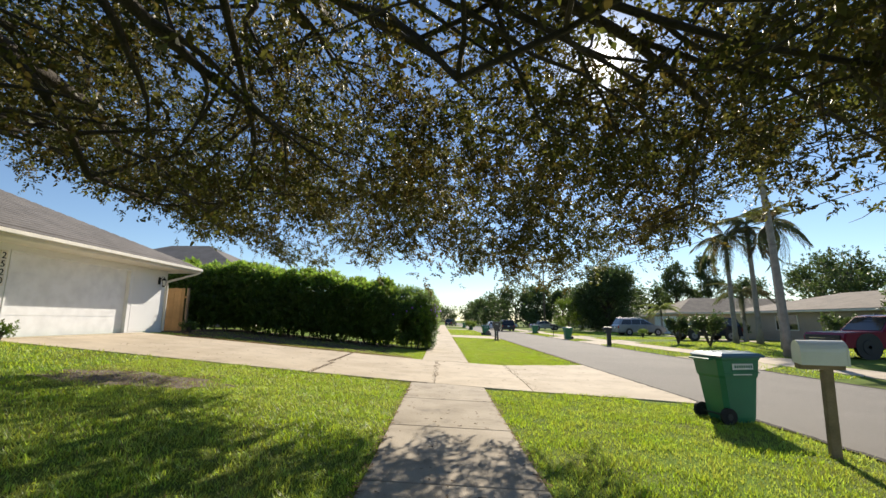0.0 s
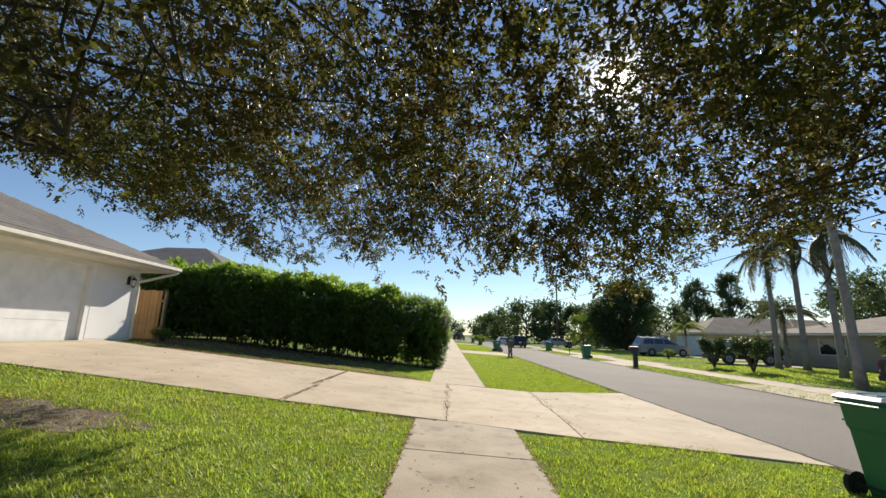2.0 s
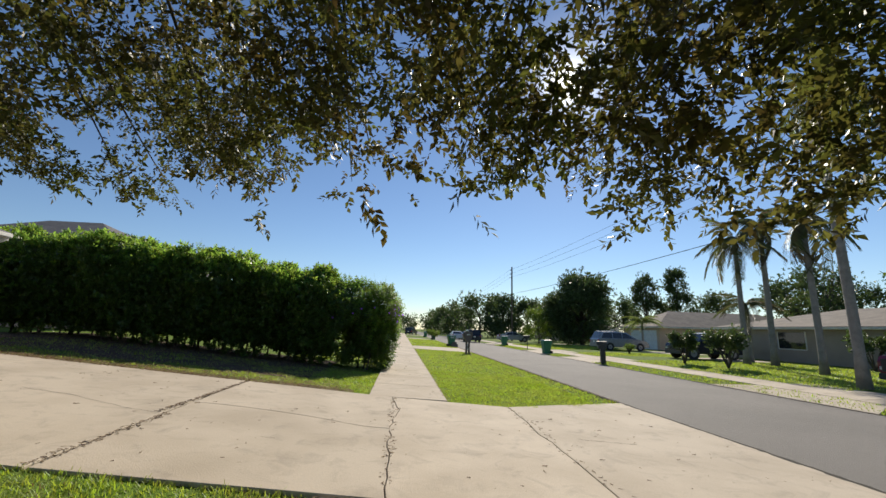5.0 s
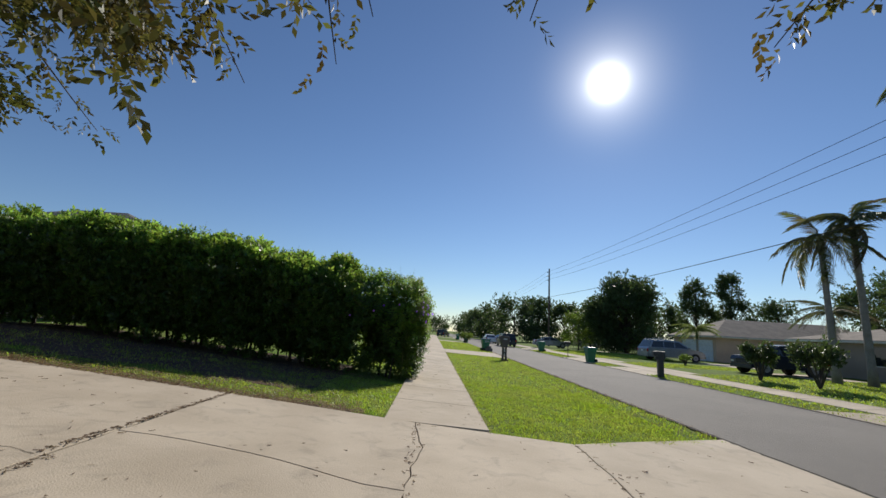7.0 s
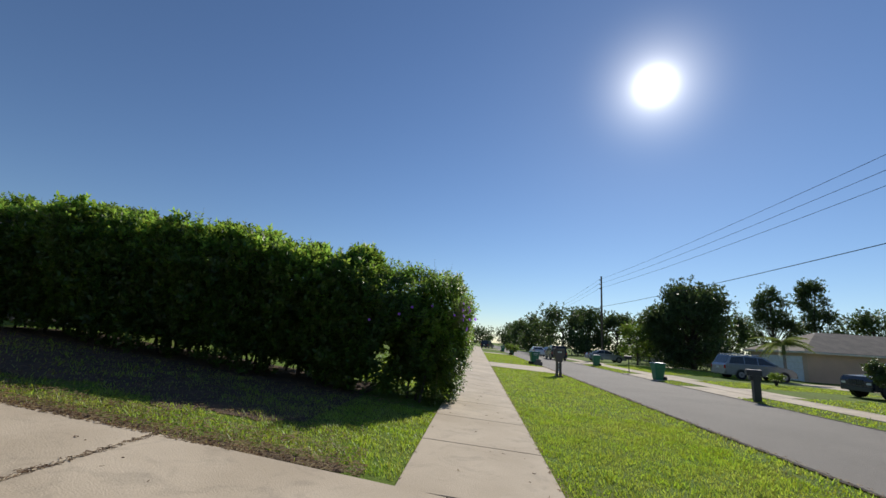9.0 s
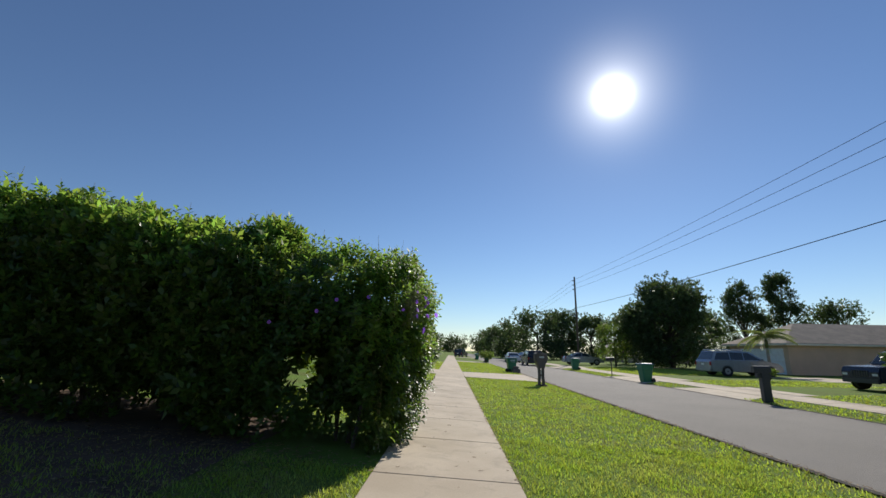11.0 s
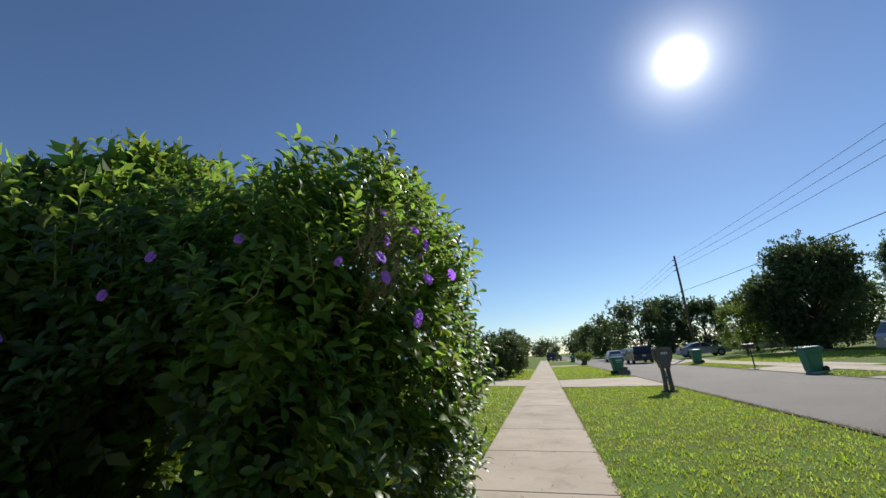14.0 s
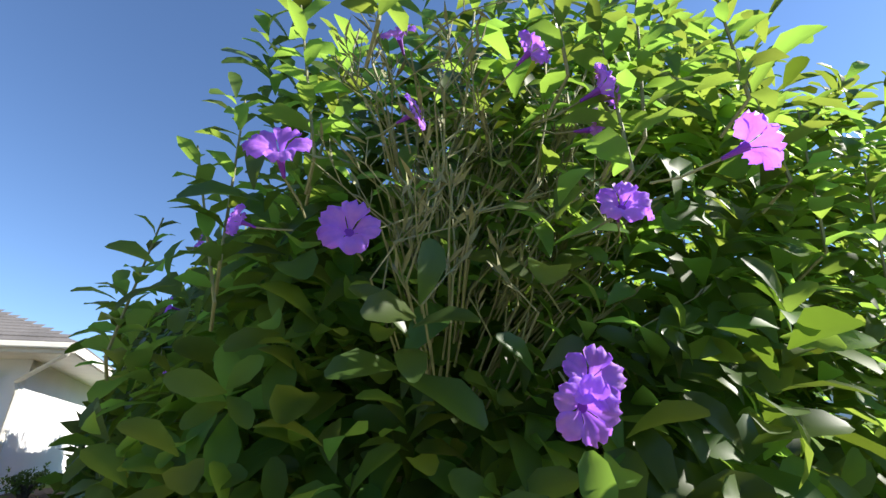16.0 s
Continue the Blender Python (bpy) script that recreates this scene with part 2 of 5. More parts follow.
def tube(points, radii, sides=8, bm=None, cap=True):
    """A tapered tube along points."""
    bm = bm or bmesh.new()
    pts = [Vector(p) for p in points]
    rings = []
    side = None
    for i, p in enumerate(pts):
        d = (pts[min(i + 1, len(pts) - 1)] - pts[max(i - 1, 0)]).normalized()
        if side is None:
            side = d.orthogonal().normalized()
        side = (side - d * side.dot(d)).normalized()
        up = d.cross(side)
        r = radii[i] if isinstance(radii, (list, tuple)) else radii
        rings.append([bm.verts.new(p + (side * math.cos(a) + up * math.sin(a)) * r) for a in (2 * math.pi * k / sides for k in range(sides))])
    for a, b in zip(rings, rings[1:]):
        for k in range(sides):
            bm.faces.new((a[k], a[(k + 1) % sides], b[(k + 1) % sides], b[k]))
    if cap:
        bm.faces.new(rings[0][::-1]), bm.faces.new(rings[-1])
    return bm


def quads_mesh(name, verts, faces, mat, parent=None, label="", smooth=False):
    """One mesh from arrays: verts (n, 3), faces (m, 4) or (m, 3)."""
    me = bpy.data.meshes.new(name)
    k = faces.shape[1]
    me.vertices.add(len(verts)), me.loops.add(faces.size), me.polygons.add(len(faces))
    me.vertices.foreach_set("co", np.ascontiguousarray(verts, dtype=np.float32).ravel())
    me.loops.foreach_set("vertex_index", np.ascontiguousarray(faces, dtype=np.int32).ravel())
    me.polygons.foreach_set("loop_start", np.arange(0, faces.size, k, dtype=np.int32))
    me.update(calc_edges=True)
    me.validate()
    if k == 4 and smooth:
        me.polygons.foreach_set("use_smooth", np.ones(len(me.polygons), dtype=bool))
    me.materials.append(mat)
    ob = new(name, me)
    if parent is not None:
        ob.parent = parent
    if label:
        tagged(ob, label)
    return ob


rng = np.random.default_rng(5)


def unit(v):
    return v / np.maximum(np.linalg.norm(v, axis=-1, keepdims=True), 1e-9)


def frames_along(ways, twist=None):
    """For each way (n, 3): a right-handed turn whose y axis runs along it, with a free twist."""
    w = unit(ways)
    ref = rng.normal(size=w.shape) if twist is None else twist
    s = unit(np.cross(w, ref))
    return np.stack((s, w, np.cross(s, w)), axis=2)


def scatter(verts, faces, places, turns, sizes):
    """The template set down at each place."""
    v = np.einsum("nij,kj->nki", turns, verts) * sizes[:, None, None] + places[:, None, :]
    f = faces[None] + (np.arange(len(places)) * len(verts))[:, None, None]
    return v.reshape(-1, 3), f.reshape(-1, faces.shape[1])


def leaf_simple(width=0.4, fold=0.12):
    """A pointed leaf of length 1 along y: two quads folded on the rib."""
    v = np.array([(0, 0, 0), (width / 2, 0.45, fold), (0, 1, -0.05), (-width / 2, 0.45, fold)])
    return v, np.array([(0, 1, 2, 3)])


def leaf_fine(width=0.46, coarse=False):
    """A broad oval leaf with a rib, curled at the tip."""
    v, f = [], []
    full = ((0, 0.03, 0), (0.2, 0.26, 0.05), (0.45, 0.46, 0.07), (0.7, 0.45, 0.01), (0.9, 0.25, -0.1), (0.98, 0.04, -0.18))
    full = (full[0], (0.3, 0.4, 0.06), (0.72, 0.44, 0.0), full[5]) if coarse else (full[0], (0.27, 0.27, 0.05), (0.6, 0.49, 0.05), (0.87, 0.4, -0.05), (1.0, 0.13, -0.12))
    for t, w, z in full:
        v += [(-w * width, t, z + w * 0.14), (0, t, z), (w * width, t, z + w * 0.14)]
    for i in range(len(full) - 1):
        a = i * 3
        f += [(a, a + 1, a + 4, a + 3), (a + 1, a + 2, a + 5, a + 4)]
    return np.array(v), np.array(f)


def spray(leaf, count, length, size, spread=0.9, seed=1):
    """A twig's leaves: count leaves set round a line of that length along y."""
    r = np.random.default_rng(seed)
    v, f = leaf
    vs, fs = [], []
    for i in range(count):
        t = (i + 0.5) / count
        a = i * 2.4 + r.uniform(-0.4, 0.4)
        way = np.array((math.cos(a) * spread, 0.6 + 0.5 * t, math.sin(a) * spread)) + r.normal(size=3) * 0.15
        way /= np.linalg.norm(way)
        s = np.cross(way, r.normal(size=3) * 0.5 + np.array((0, 0.2, 1)))
        s /= np.linalg.norm(s)
        turn = np.stack((s, way, np.cross(s, way)), axis=1)
        fs.append(f + len(vs) * len(v))
        vs.append(v @ turn.T * size * r.uniform(0.75, 1.15) + np.array((0, t * length, 0)))
    return np.concatenate(vs), np.concatenate(fs)


def whorl(leaf, count, length, size, seed=1):
    """An upright shoot along y: leaves in turn round it, blades facing up the stem, tips drooping, smaller at the top."""
    r = np.random.default_rng(seed)
    v, f = leaf
    vs, fs = [], []
    for i in range(count):
        t = (i + 0.5) / count
        a = i * 2.4 + r.uniform(-0.3, 0.3)
        way = np.array((math.cos(a), 0.15 + 0.9 * t * t + r.uniform(-0.15, 0.2), math.sin(a)))
        way /= np.linalg.norm(way)
        s = np.cross(way, np.array((0, 1, 0)) + r.normal(size=3) * 0.22)
        s /= np.linalg.norm(s)
        turn = np.stack((s, way, np.cross(s, way)), axis=1)
        fs.append(f + len(vs) * len(v))
        vs.append(v @ turn.T * size * (1.1 - 0.35 * t) * r.uniform(0.8, 1.15) + np.array((0, t * length, 0)))
    return np.concatenate(vs), np.concatenate(fs)

# ---- the large structure ----
def strip(name, xs, y0, y1, mat, lift=0.0, ys=None):
    """A sheet that follows the land between y0 and y1."""
    ys = ys or (y0, y1)
    bm = bmesh.new()
    rows = [[bm.verts.new((x, y, land(x) + lift)) for x in xs] for y in ys]
    for a, b in zip(rows, rows[1:]):
        for i in range(len(xs) - 1):
            bm.faces.new((a[i], a[i + 1], b[i + 1], b[i]))
    return obj(name, bm, mat)


tagged(strip("ground", PROFILE_X[:4] + (0.3,) + PROFILE_X[4:], -1500, 3000, M["lawn"], -0.022), "mown green lawn ground", "lawn", kind="structure")
ROAD_L, ROAD_R, WALK_L, WALK_R = 5.3, 11.4, -0.48, 1.08
tagged(strip("road", (ROAD_L, 8.7, ROAD_R), -200, 1500, M["asphalt"], -0.01), "worn grey-brown asphalt street", "road", kind="structure")


def slab(corners, mat, parent, thick=0.12, lift=0.004):
    """A concrete slab on the land with given plan corners, edges a little rounded."""
    bm = bmesh.new()
    top = [bm.verts.new((x, y, land(x) + lift)) for x, y in corners]
    low = [bm.verts.new((x, y, land(x) + lift - thick)) for x, y in corners]
    bm.faces.new(top)
    n = len(corners)
    for i in range(n):
        bm.faces.new((top[i], low[i], low[(i + 1) % n], top[(i + 1) % n]))
    bmesh.ops.recalc_face_normals(bm, faces=bm.faces[:])
    bmesh.ops.bevel(bm, geom=[e for e in bm.edges if e.verts[0] in top and e.verts[1] in top], offset=0.006, segments=1, affect="EDGES")
    return part("slab", bm, mat, parent)


pavement = tagged(new("pavement"), "pale concrete sidewalk in square slabs", "sidewalk", kind="structure")
SLAB_Y = [-14 + 1.9 * i for i in range(12)] + [8.7]
G_ = 0.009
for a, b in zip(SLAB_Y, SLAB_Y[1:]):
    if b - a > 0.3:
        slab([(WALK_L, a + G_), (WALK_R, a + G_), (WALK_R, b - G_), (WALK_L, b - G_)], M["concrete_old"], pavement)
SLAB_Y = [13.75 + 1.93 * i for i in range(60)]
for a, b in zip(SLAB_Y, SLAB_Y[1:]):
    slab([(WALK_L, a + G_), (WALK_R, a + G_), (WALK_R, b - G_), (WALK_L, b - G_)], M["concrete"], pavement)
far_walk = tagged(new("pavement_far"), "pale concrete sidewalk across the street", "sidewalk", kind="structure")
for i in range(70):
    y = -20 + 2.0 * i
    slab([(12.75, y + G_), (13.95, y + G_), (13.95, y + 2.0 - G_), (12.75, y + 2.0 - G_)], M["concrete"], far_walk)

drive = tagged(new("driveway"), "cracked pale concrete driveway", "driveway", kind="structure")


def crack_line(x0, y0, x1, y1, n, wob, seed):
    r = random.Random(seed)
    return [(x0 + (x1 - x0) * i / n + (r.uniform(-wob, wob) if 0 < i < n else 0), y0 + (y1 - y0) * i / n) for i in range(n + 1)]


mid = [(x + 0.12 * math.exp(-((y - 12.5) / 0.55) ** 2), y) for x, y in crack_line(0.03, 8.72, -0.01, 13.74, 20, 0.03, 3)]
left = crack_line(-2.68, 8.75, -2.88, 13.9, 12, 0.012, 4)
right = crack_line(2.08, 8.3, 2.22, 13.42, 12, 0.03, 5)
cross = [(-2.79, 11.56), (-2.45, 11.59), (-2.13, 11.58), (-1.8, 11.54), (-1.49, 11.5), (-1.2, 11.44), (-0.91, 11.35), (-0.6, 11.24), (-0.36, 11.15), (0.02, 11.1)]


def off(line, d):
    return [(x + d, y) for x, y in line]


j = 0.006
slab([(-10.2, 8.85)] + [(-6.5 - j, 8.8), (-6.5 - j, 13.9), (-10.2, 14.0)], M["concrete"], drive)
slab([(-6.5 + j, 8.8)] + off(left, -0.016) + [(-6.5 + j, 13.9)], M["concrete"], drive)
low_mid, high_mid = [p for p in mid if p[1] < 11.1], [p for p in mid if p[1] > 11.1]
slab([p for p in off(left, 0.016) if p[1] < 11.5][::-1] + off(low_mid, -j) + [(x, y - 0.006) for x, y in cross[::-1]], M["concrete"], drive)
slab([(x, y + 0.006) for x, y in cross] + off(high_mid, -j) + [p for p in off(left, 0.016) if p[1] > 11.62][::-1], M["concrete"], drive)
slab(off(mid, j) + off(right, -j)[::-1], M["concrete"], drive)
slab(off(right, j) + [(3.4, 14.0), (ROAD_L - 0.02, 14.85), (ROAD_L - 0.02, 7.75), (4.2, 8.0)], M["concrete"], drive)
for x0, x1, y0, y1 in ((-10.2, WALK_L, 8.92, 13.82), (WALK_L, WALK_R, 8.76, 13.75), (WALK_R, ROAD_L - 0.03, 8.55, 13.36)):
    xs = [x0] + [x for x in PROFILE_X if x0 < x < x1] + [x1]
    bed = strip("driveway_bed", xs, y0, y1, M["joint"], -0.012)
    tagged(bed, "dark dirt in the driveway joints", "dirt", kind="structure")
soil_bed = strip("soil_strip", (-9.8, -5, -1.0), 13.9, 14.1, M["soil"], -0.012)

# dark soil sheet, also painting in the shade in front of the hedge
shade_bed = bmesh.new()
bed_rows = []
for i in range(64):
    x = -11.7 + 9.7 * i / 63
    edge = 15.1 + 0.22 * math.sin(x * 2.3) + 0.13 * math.sin(x * 6.1 + 1) + 0.07 * math.sin(x * 13.7)
    bed_rows.append([shade_bed.verts.new((x, y, land(x) - 0.014)) for y in (edge, 17.0, 20.2)])
for a, b in zip(bed_rows, bed_rows[1:]):
    for k in range(2):
        shade_bed.faces.new((a[k], b[k], b[k + 1], a[k + 1]))
tagged(obj("hedge_bed", shade_bed, M["soil"]), "dark soil sheet that deepens the hedge's shade", "soil", kind="structure")
tagged(soil_bed, "bare brown soil strip along the driveway edge", "soil", kind="structure")



def fine_crack(line, wide, seed):
    """A narrow open crack that wanders over a slab, widest in its middle."""
    r = random.Random(seed)
    bm = bmesh.new()
    rows = []
    for (x0, y0), (x1, y1) in zip(line, line[1:]):
        for k in range(6):
            s = k / 6
            x, y = x0 + (x1 - x0) * s + r.uniform(-0.015, 0.015), y0 + (y1 - y0) * s + r.uniform(-0.02, 0.02)
            w = wide * r.uniform(0.3, 1.0)
            rows.append([bm.verts.new((x, y + d * w, land(x) + 0.0075)) for d in (-1, 1)])
    for a, b in zip(rows, rows[1:]):
        bm.faces.new((a[0], b[0], b[1], a[1]))
    return part("crack", bm, M["joint"], drive)


fine_crack([(-2.82, 10.75), (-3.3, 10.86), (-4.1, 11.2), (-5.0, 11.35)], 0.006, 1)
fine_crack([(2.6, 11.1), (3.05, 11.0), (3.5, 10.96)], 0.008, 2)
fine_crack([(-0.05, 12.7), (-0.9, 12.95), (-1.9, 13.05)], 0.004, 3)
fine_crack([(-1.4, 10.2), (-1.0, 10.1), (-0.7, 10.12)], 0.005, 4)

next_drive = tagged(new("driveway_next"), "pale concrete driveway of the next house", "driveway", kind="structure")
slab([(WALK_R + 0.01, 36.0), (ROAD_L - 0.02, 35.6), (ROAD_L - 0.02, 42.4), (WALK_R + 0.01, 41.2)], M["concrete"], next_drive)
slab([(-12, 37), (WALK_L - 0.01, 37), (WALK_L - 0.01, 42), (-12, 42)], M["concrete"], next_drive)
for i, (y0, y1, x1) in enumerate(((30.2, 34.2, 24), (38.8, 43.5, 26), (58, 62, 24), (15.2, 19.2, 24.0), (90, 95, 24))):
    d = tagged(new("driveway_across"), "pale concrete driveway across the street", "driveway", kind="structure")
    slab([(ROAD_R + 0.02, y0 - 0.8), (12.7, y0), (12.7, y1), (ROAD_R + 0.02, y1 + 0.8)], M["concrete"], d)
    slab([(14.0, y0), (x1, y0), (x1, y1), (14.0, y1)], M["concrete"], d)
for y in (68, 104, 140):
    d = tagged(new("driveway_far"), "pale concrete driveway along the street", "driveway", kind="structure")
    slab([(WALK_R + 0.01, y), (ROAD_L - 0.02, y - 0.6), (ROAD_L - 0.02, y + 5), (WALK_R + 0.01, y + 4.4)], M["concrete"], d)


def ragged(name, x, y0, y1, wide, seed, label):
    """A thin uneven band of dirt and broken asphalt along the road's edge."""
    r = random.Random(seed)
    bm = bmesh.new()
    last = None
    y = y0
    while y < y1:
        a, b = x - wide * r.uniform(0.25, 1.0), x + wide * r.uniform(0.2, 1.0)
        row = (bm.verts.new((a, y, land(a) + 0.001)), bm.verts.new((x, y, land(x) + 0.012)), bm.verts.new((b, y, land(b) - 0.004)))
        if last:
            bm.faces.new((last[0], last[1], row[1], row[0])), bm.faces.new((last[1], last[2], row[2], row[1]))
        last = row
        y += r.uniform(0.06, 0.22)
    return tagged(obj(name, bm, M["joint"]), label, "dirt", kind="structure")


ragged("road_edge", ROAD_L, -5, 60, 0.09, 1, "dark crumbled dirt along the asphalt edge")
ragged("road_edge", ROAD_R, 5, 70, 0.1, 2, "dark crumbled dirt along the asphalt edge")


# ---- grass blades ----
def wave(x, y, k, seed):
    """A smooth uneven field between about -1 and 1."""
    return (np.sin(x * k + seed + 1.7 * np.sin(y * k * 0.7 + seed * 2)) + np.sin(y * k * 1.3 + seed * 3 + 1.3 * np.sin(x * k * 0.9))) / 2


def worn(p):
    """Share of blades left: thin on the bare patch under the oak and on the strip along the hedge."""
    x, y = p[:, 0], p[:, 1]
    d = np.hypot((x + 4.75 - 0.35 * (y - 6.3)) / 1.45, (y - 6.3) / 0.72) + 0.25 * wave(x, y, 4.0, 1.0)
    keep = np.clip((d - 0.55) / 0.6, 0.12, 1.0)
    keep *= np.where((y > 13.7) & (y < 14.3) & (x < -1.1), 0.36 + 0.4 * wave(x, y, 3.0, 2.0), 1.0)
    # sparser in the hedge's shade, so that the darkened sheet shows through
    keep *= np.where((y > 15.0) & (y < 18.2) & (x < -1.9), 0.34 + 0.3 * wave(x, y, 2.0, 5.0), 1.0)
    return keep * np.clip(0.95 + 0.25 * wave(x, y, 5.5, 4.0), 0.4, 1.0)


def grass(name, regions, density, length, width, seed, mat="blade", label="short green lawn grass blades", straw=False):
    r = np.random.default_rng(seed)
    v = np.array([(-0.5, 0, 0), (0.5, 0, 0), (0.16, 0.6, 1.0), (-0.16, 0.6, 1.0)])
    ps = []
    for x0, y0, x1, y1 in regions:
        n = int((x1 - x0) * (y1 - y0) * density)
        ps.append(np.column_stack((r.uniform(x0, x1, n), r.uniform(y0, y1, n))))
    p = np.concatenate(ps)
    keep = worn(p)
    if straw:
        keep = np.clip(1.25 - keep + 0.45 * wave(p[:, 0], p[:, 1], 2.3, 7.0), 0.05, 1)
    p = p[r.uniform(size=len(p)) < keep]
    a = r.uniform(0, 2 * np.pi, len(p))
    s = length * r.uniform(0.5, 1.3, len(p)) * (1 + 0.4 * wave(p[:, 0], p[:, 1], 6.0, 3.0) + 0.25 * wave(p[:, 0], p[:, 1], 15.0, 6.0))
    lean = r.uniform(0.3, 2.2, len(p))
    vx = v[None, :, 0] * width * r.uniform(0.7, 1.3, len(p))[:, None]
    vy = v[None, :, 1] * (s * lean)[:, None]
    vz = v[None, :, 2] * s[:, None]
    c, q = np.cos(a)[:, None], np.sin(a)[:, None]
    z = np.interp(p[:, 0], PROFILE_X, PROFILE_Z) - 0.028
    verts = np.stack((p[:, 0, None] + c * vx - q * vy, p[:, 1, None] + q * vx + c * vy, z[:, None] + vz), axis=2).reshape(-1, 3)
    quads = (np.arange(len(p)) * 4)[:, None] + np.arange(4)[None]
    return tagged(quads_mesh(name, verts, quads, M[mat]), label, "grass", kind="stuff")


def bare_patch():
    """Trodden grey-brown soil with a ragged rim under the oak's edge."""
    bm = bmesh.new()
    mid_v = bm.verts.new((-4.75, 6.3, land(-4.75) - 0.012))
    ring = []
    for k in range(48):
        a = 2 * math.pi * k / 48
        d = 0.9 + 0.12 * math.sin(3 * a + 1) + 0.09 * math.sin(7 * a) + 0.06 * math.sin(13 * a + 2)
        y = 6.3 + 0.72 * d * math.sin(a)
        x = -4.75 + 1.45 * d * math.cos(a) + 0.35 * (y - 6.3)
        ring.append(bm.verts.new((x, y, land(x) - 0.016)))
    for k in range(48):
        bm.faces.new((mid_v, ring[k], ring[(k + 1) % 48]))
    tagged(obj("soil_patch", bm, M["bare"]), "bare grey-brown soil worn through the lawn", "soil", kind="structure")


bare_patch()
grass("grass", [(-6, 2.0, WALK_L, 8.75), (WALK_R, 2.2, 5.22, 7.75), (WALK_R, 7.75, 4.0, 8.3), (WALK_R, 14.0, 4.6, 20), (WALK_R, 13.5, 2.9, 14.0), (-4.5, 14.4, WALK_L, 17.8), (-1.3, 14.0, WALK_L, 14.4), (-6, 13.9, -1.3, 14.4)], 2050, 0.041, 0.0102, 1)
grass("grass", [(-10, 3, -6, 8.8), (WALK_R, 20, 5.2, 35.6), (3.4, 14.6, 5.2, 20), (-9.5, 14.4, -4.5, 18), (-9, 13.95, -6, 14.4), (-3.5, 20.5, WALK_L, 36.8)], 540, 0.044, 0.017, 2)
grass("grass", [(11.5, 12, 12.7, 30), (WALK_R, 42.4, 5.2, 68), (-4, 42.2, WALK_L, 60), (11.5, 35.5, 12.7, 38), (14, 17.5, 24, 30), (11.5, 44.5, 12.7, 57), (14, 44, 22, 58), (14, 34.3, 22, 38.7)], 160, 0.055, 0.036, 3)
grass("straw", [(-6, 2.0, WALK_L, 8.75), (-9, 13.9, WALK_L, 15.2), (3.9, 14.9, 5.2, 26)], 260, 0.036, 0.009, 9, "dry", "straw-coloured dead blades among the grass", True)


def litter(name, regions, mat, length, width, label, seed):
    """Fallen twigs and leaves: thin slivers lying flat."""
    r = np.random.default_rng(seed)
    ps = np.concatenate([np.column_stack((r.uniform(a, c, k), r.uniform(b, d, k))) for a, b, c, d, k in regions])
    n = len(ps)
    v = np.array([(-0.5, -0.5, 0.0), (0.5, -0.5, 0.004), (0.5, 0.5, 0.0), (-0.5, 0.5, 0.006)])
    a = r.uniform(0, 6.283, n)
    sx, sy = length * r.uniform(0.3, 1.4, n), width * r.uniform(0.6, 1.4, n)
    vx, vy = v[None, :, 0] * sx[:, None], v[None, :, 1] * sy[:, None]
    c, q = np.cos(a)[:, None], np.sin(a)[:, None]
    z = np.interp(ps[:, 0], PROFILE_X, PROFILE_Z) + 0.007
    verts = np.stack((ps[:, 0, None] + c * vx - q * vy, ps[:, 1, None] + q * vx + c * vy, z[:, None] + v[None, :, 2] * r.uniform(0.3, 2.0, n)[:, None]), axis=2).reshape(-1, 3)
    faces = (np.arange(n) * 4)[:, None] + np.arange(4)[None]
    return tagged(quads_mesh(name, verts, faces, mat), label, "litter", kind="stuff")


litter("twig_litter", [(-8, 9, 5, 13.6, 230), (WALK_L, 2, WALK_R, 8.7, 110), (WALK_L, 13.8, WALK_R, 26, 60), (-2.87, 10.8, -2.8, 13.9, 300), (-2.76, 8.8, -2.66, 10.8, 120), (-0.04, 9, 0.08, 13.7, 90), (2.1, 8.4, 2.3, 13.4, 60)], M["litter"], 0.05, 0.008, "dry twigs and leaf litter on the concrete", 5)
litter("dry_leaf_litter", [(-9, 13.84, -0.8, 14.2, 4200), (-9, 14.15, -0.9, 14.7, 2600), (WALK_L - 0.05, 2, WALK_L + 0.03, 8.7, 260), (WALK_R - 0.03, 2, WALK_R + 0.05, 8.3, 260), (WALK_R - 0.03, 13.6, WALK_R + 0.05, 36, 500), (-6, 5.6, -3.6, 7.2, 700), (ROAD_L - 0.1, 15, ROAD_L + 0.12, 45, 1500), (-3.0, 17.6, WALK_L, 18.2, 200), (-10, 14.6, -1.2, 18.3, 5200)], M["dry"], 0.05, 0.011, "dry grass clippings and brown leaves on the lawn edge", 6)


# ---- trees ----
OAK_SPRAY = spray(leaf_simple(0.5, 0.1), 9, 0.17, 0.058, 0.9, 2)

OAK_HIGH = spray(leaf_simple(0.5, 0.1), 7, 0.22, 0.085, 0.9, 3)


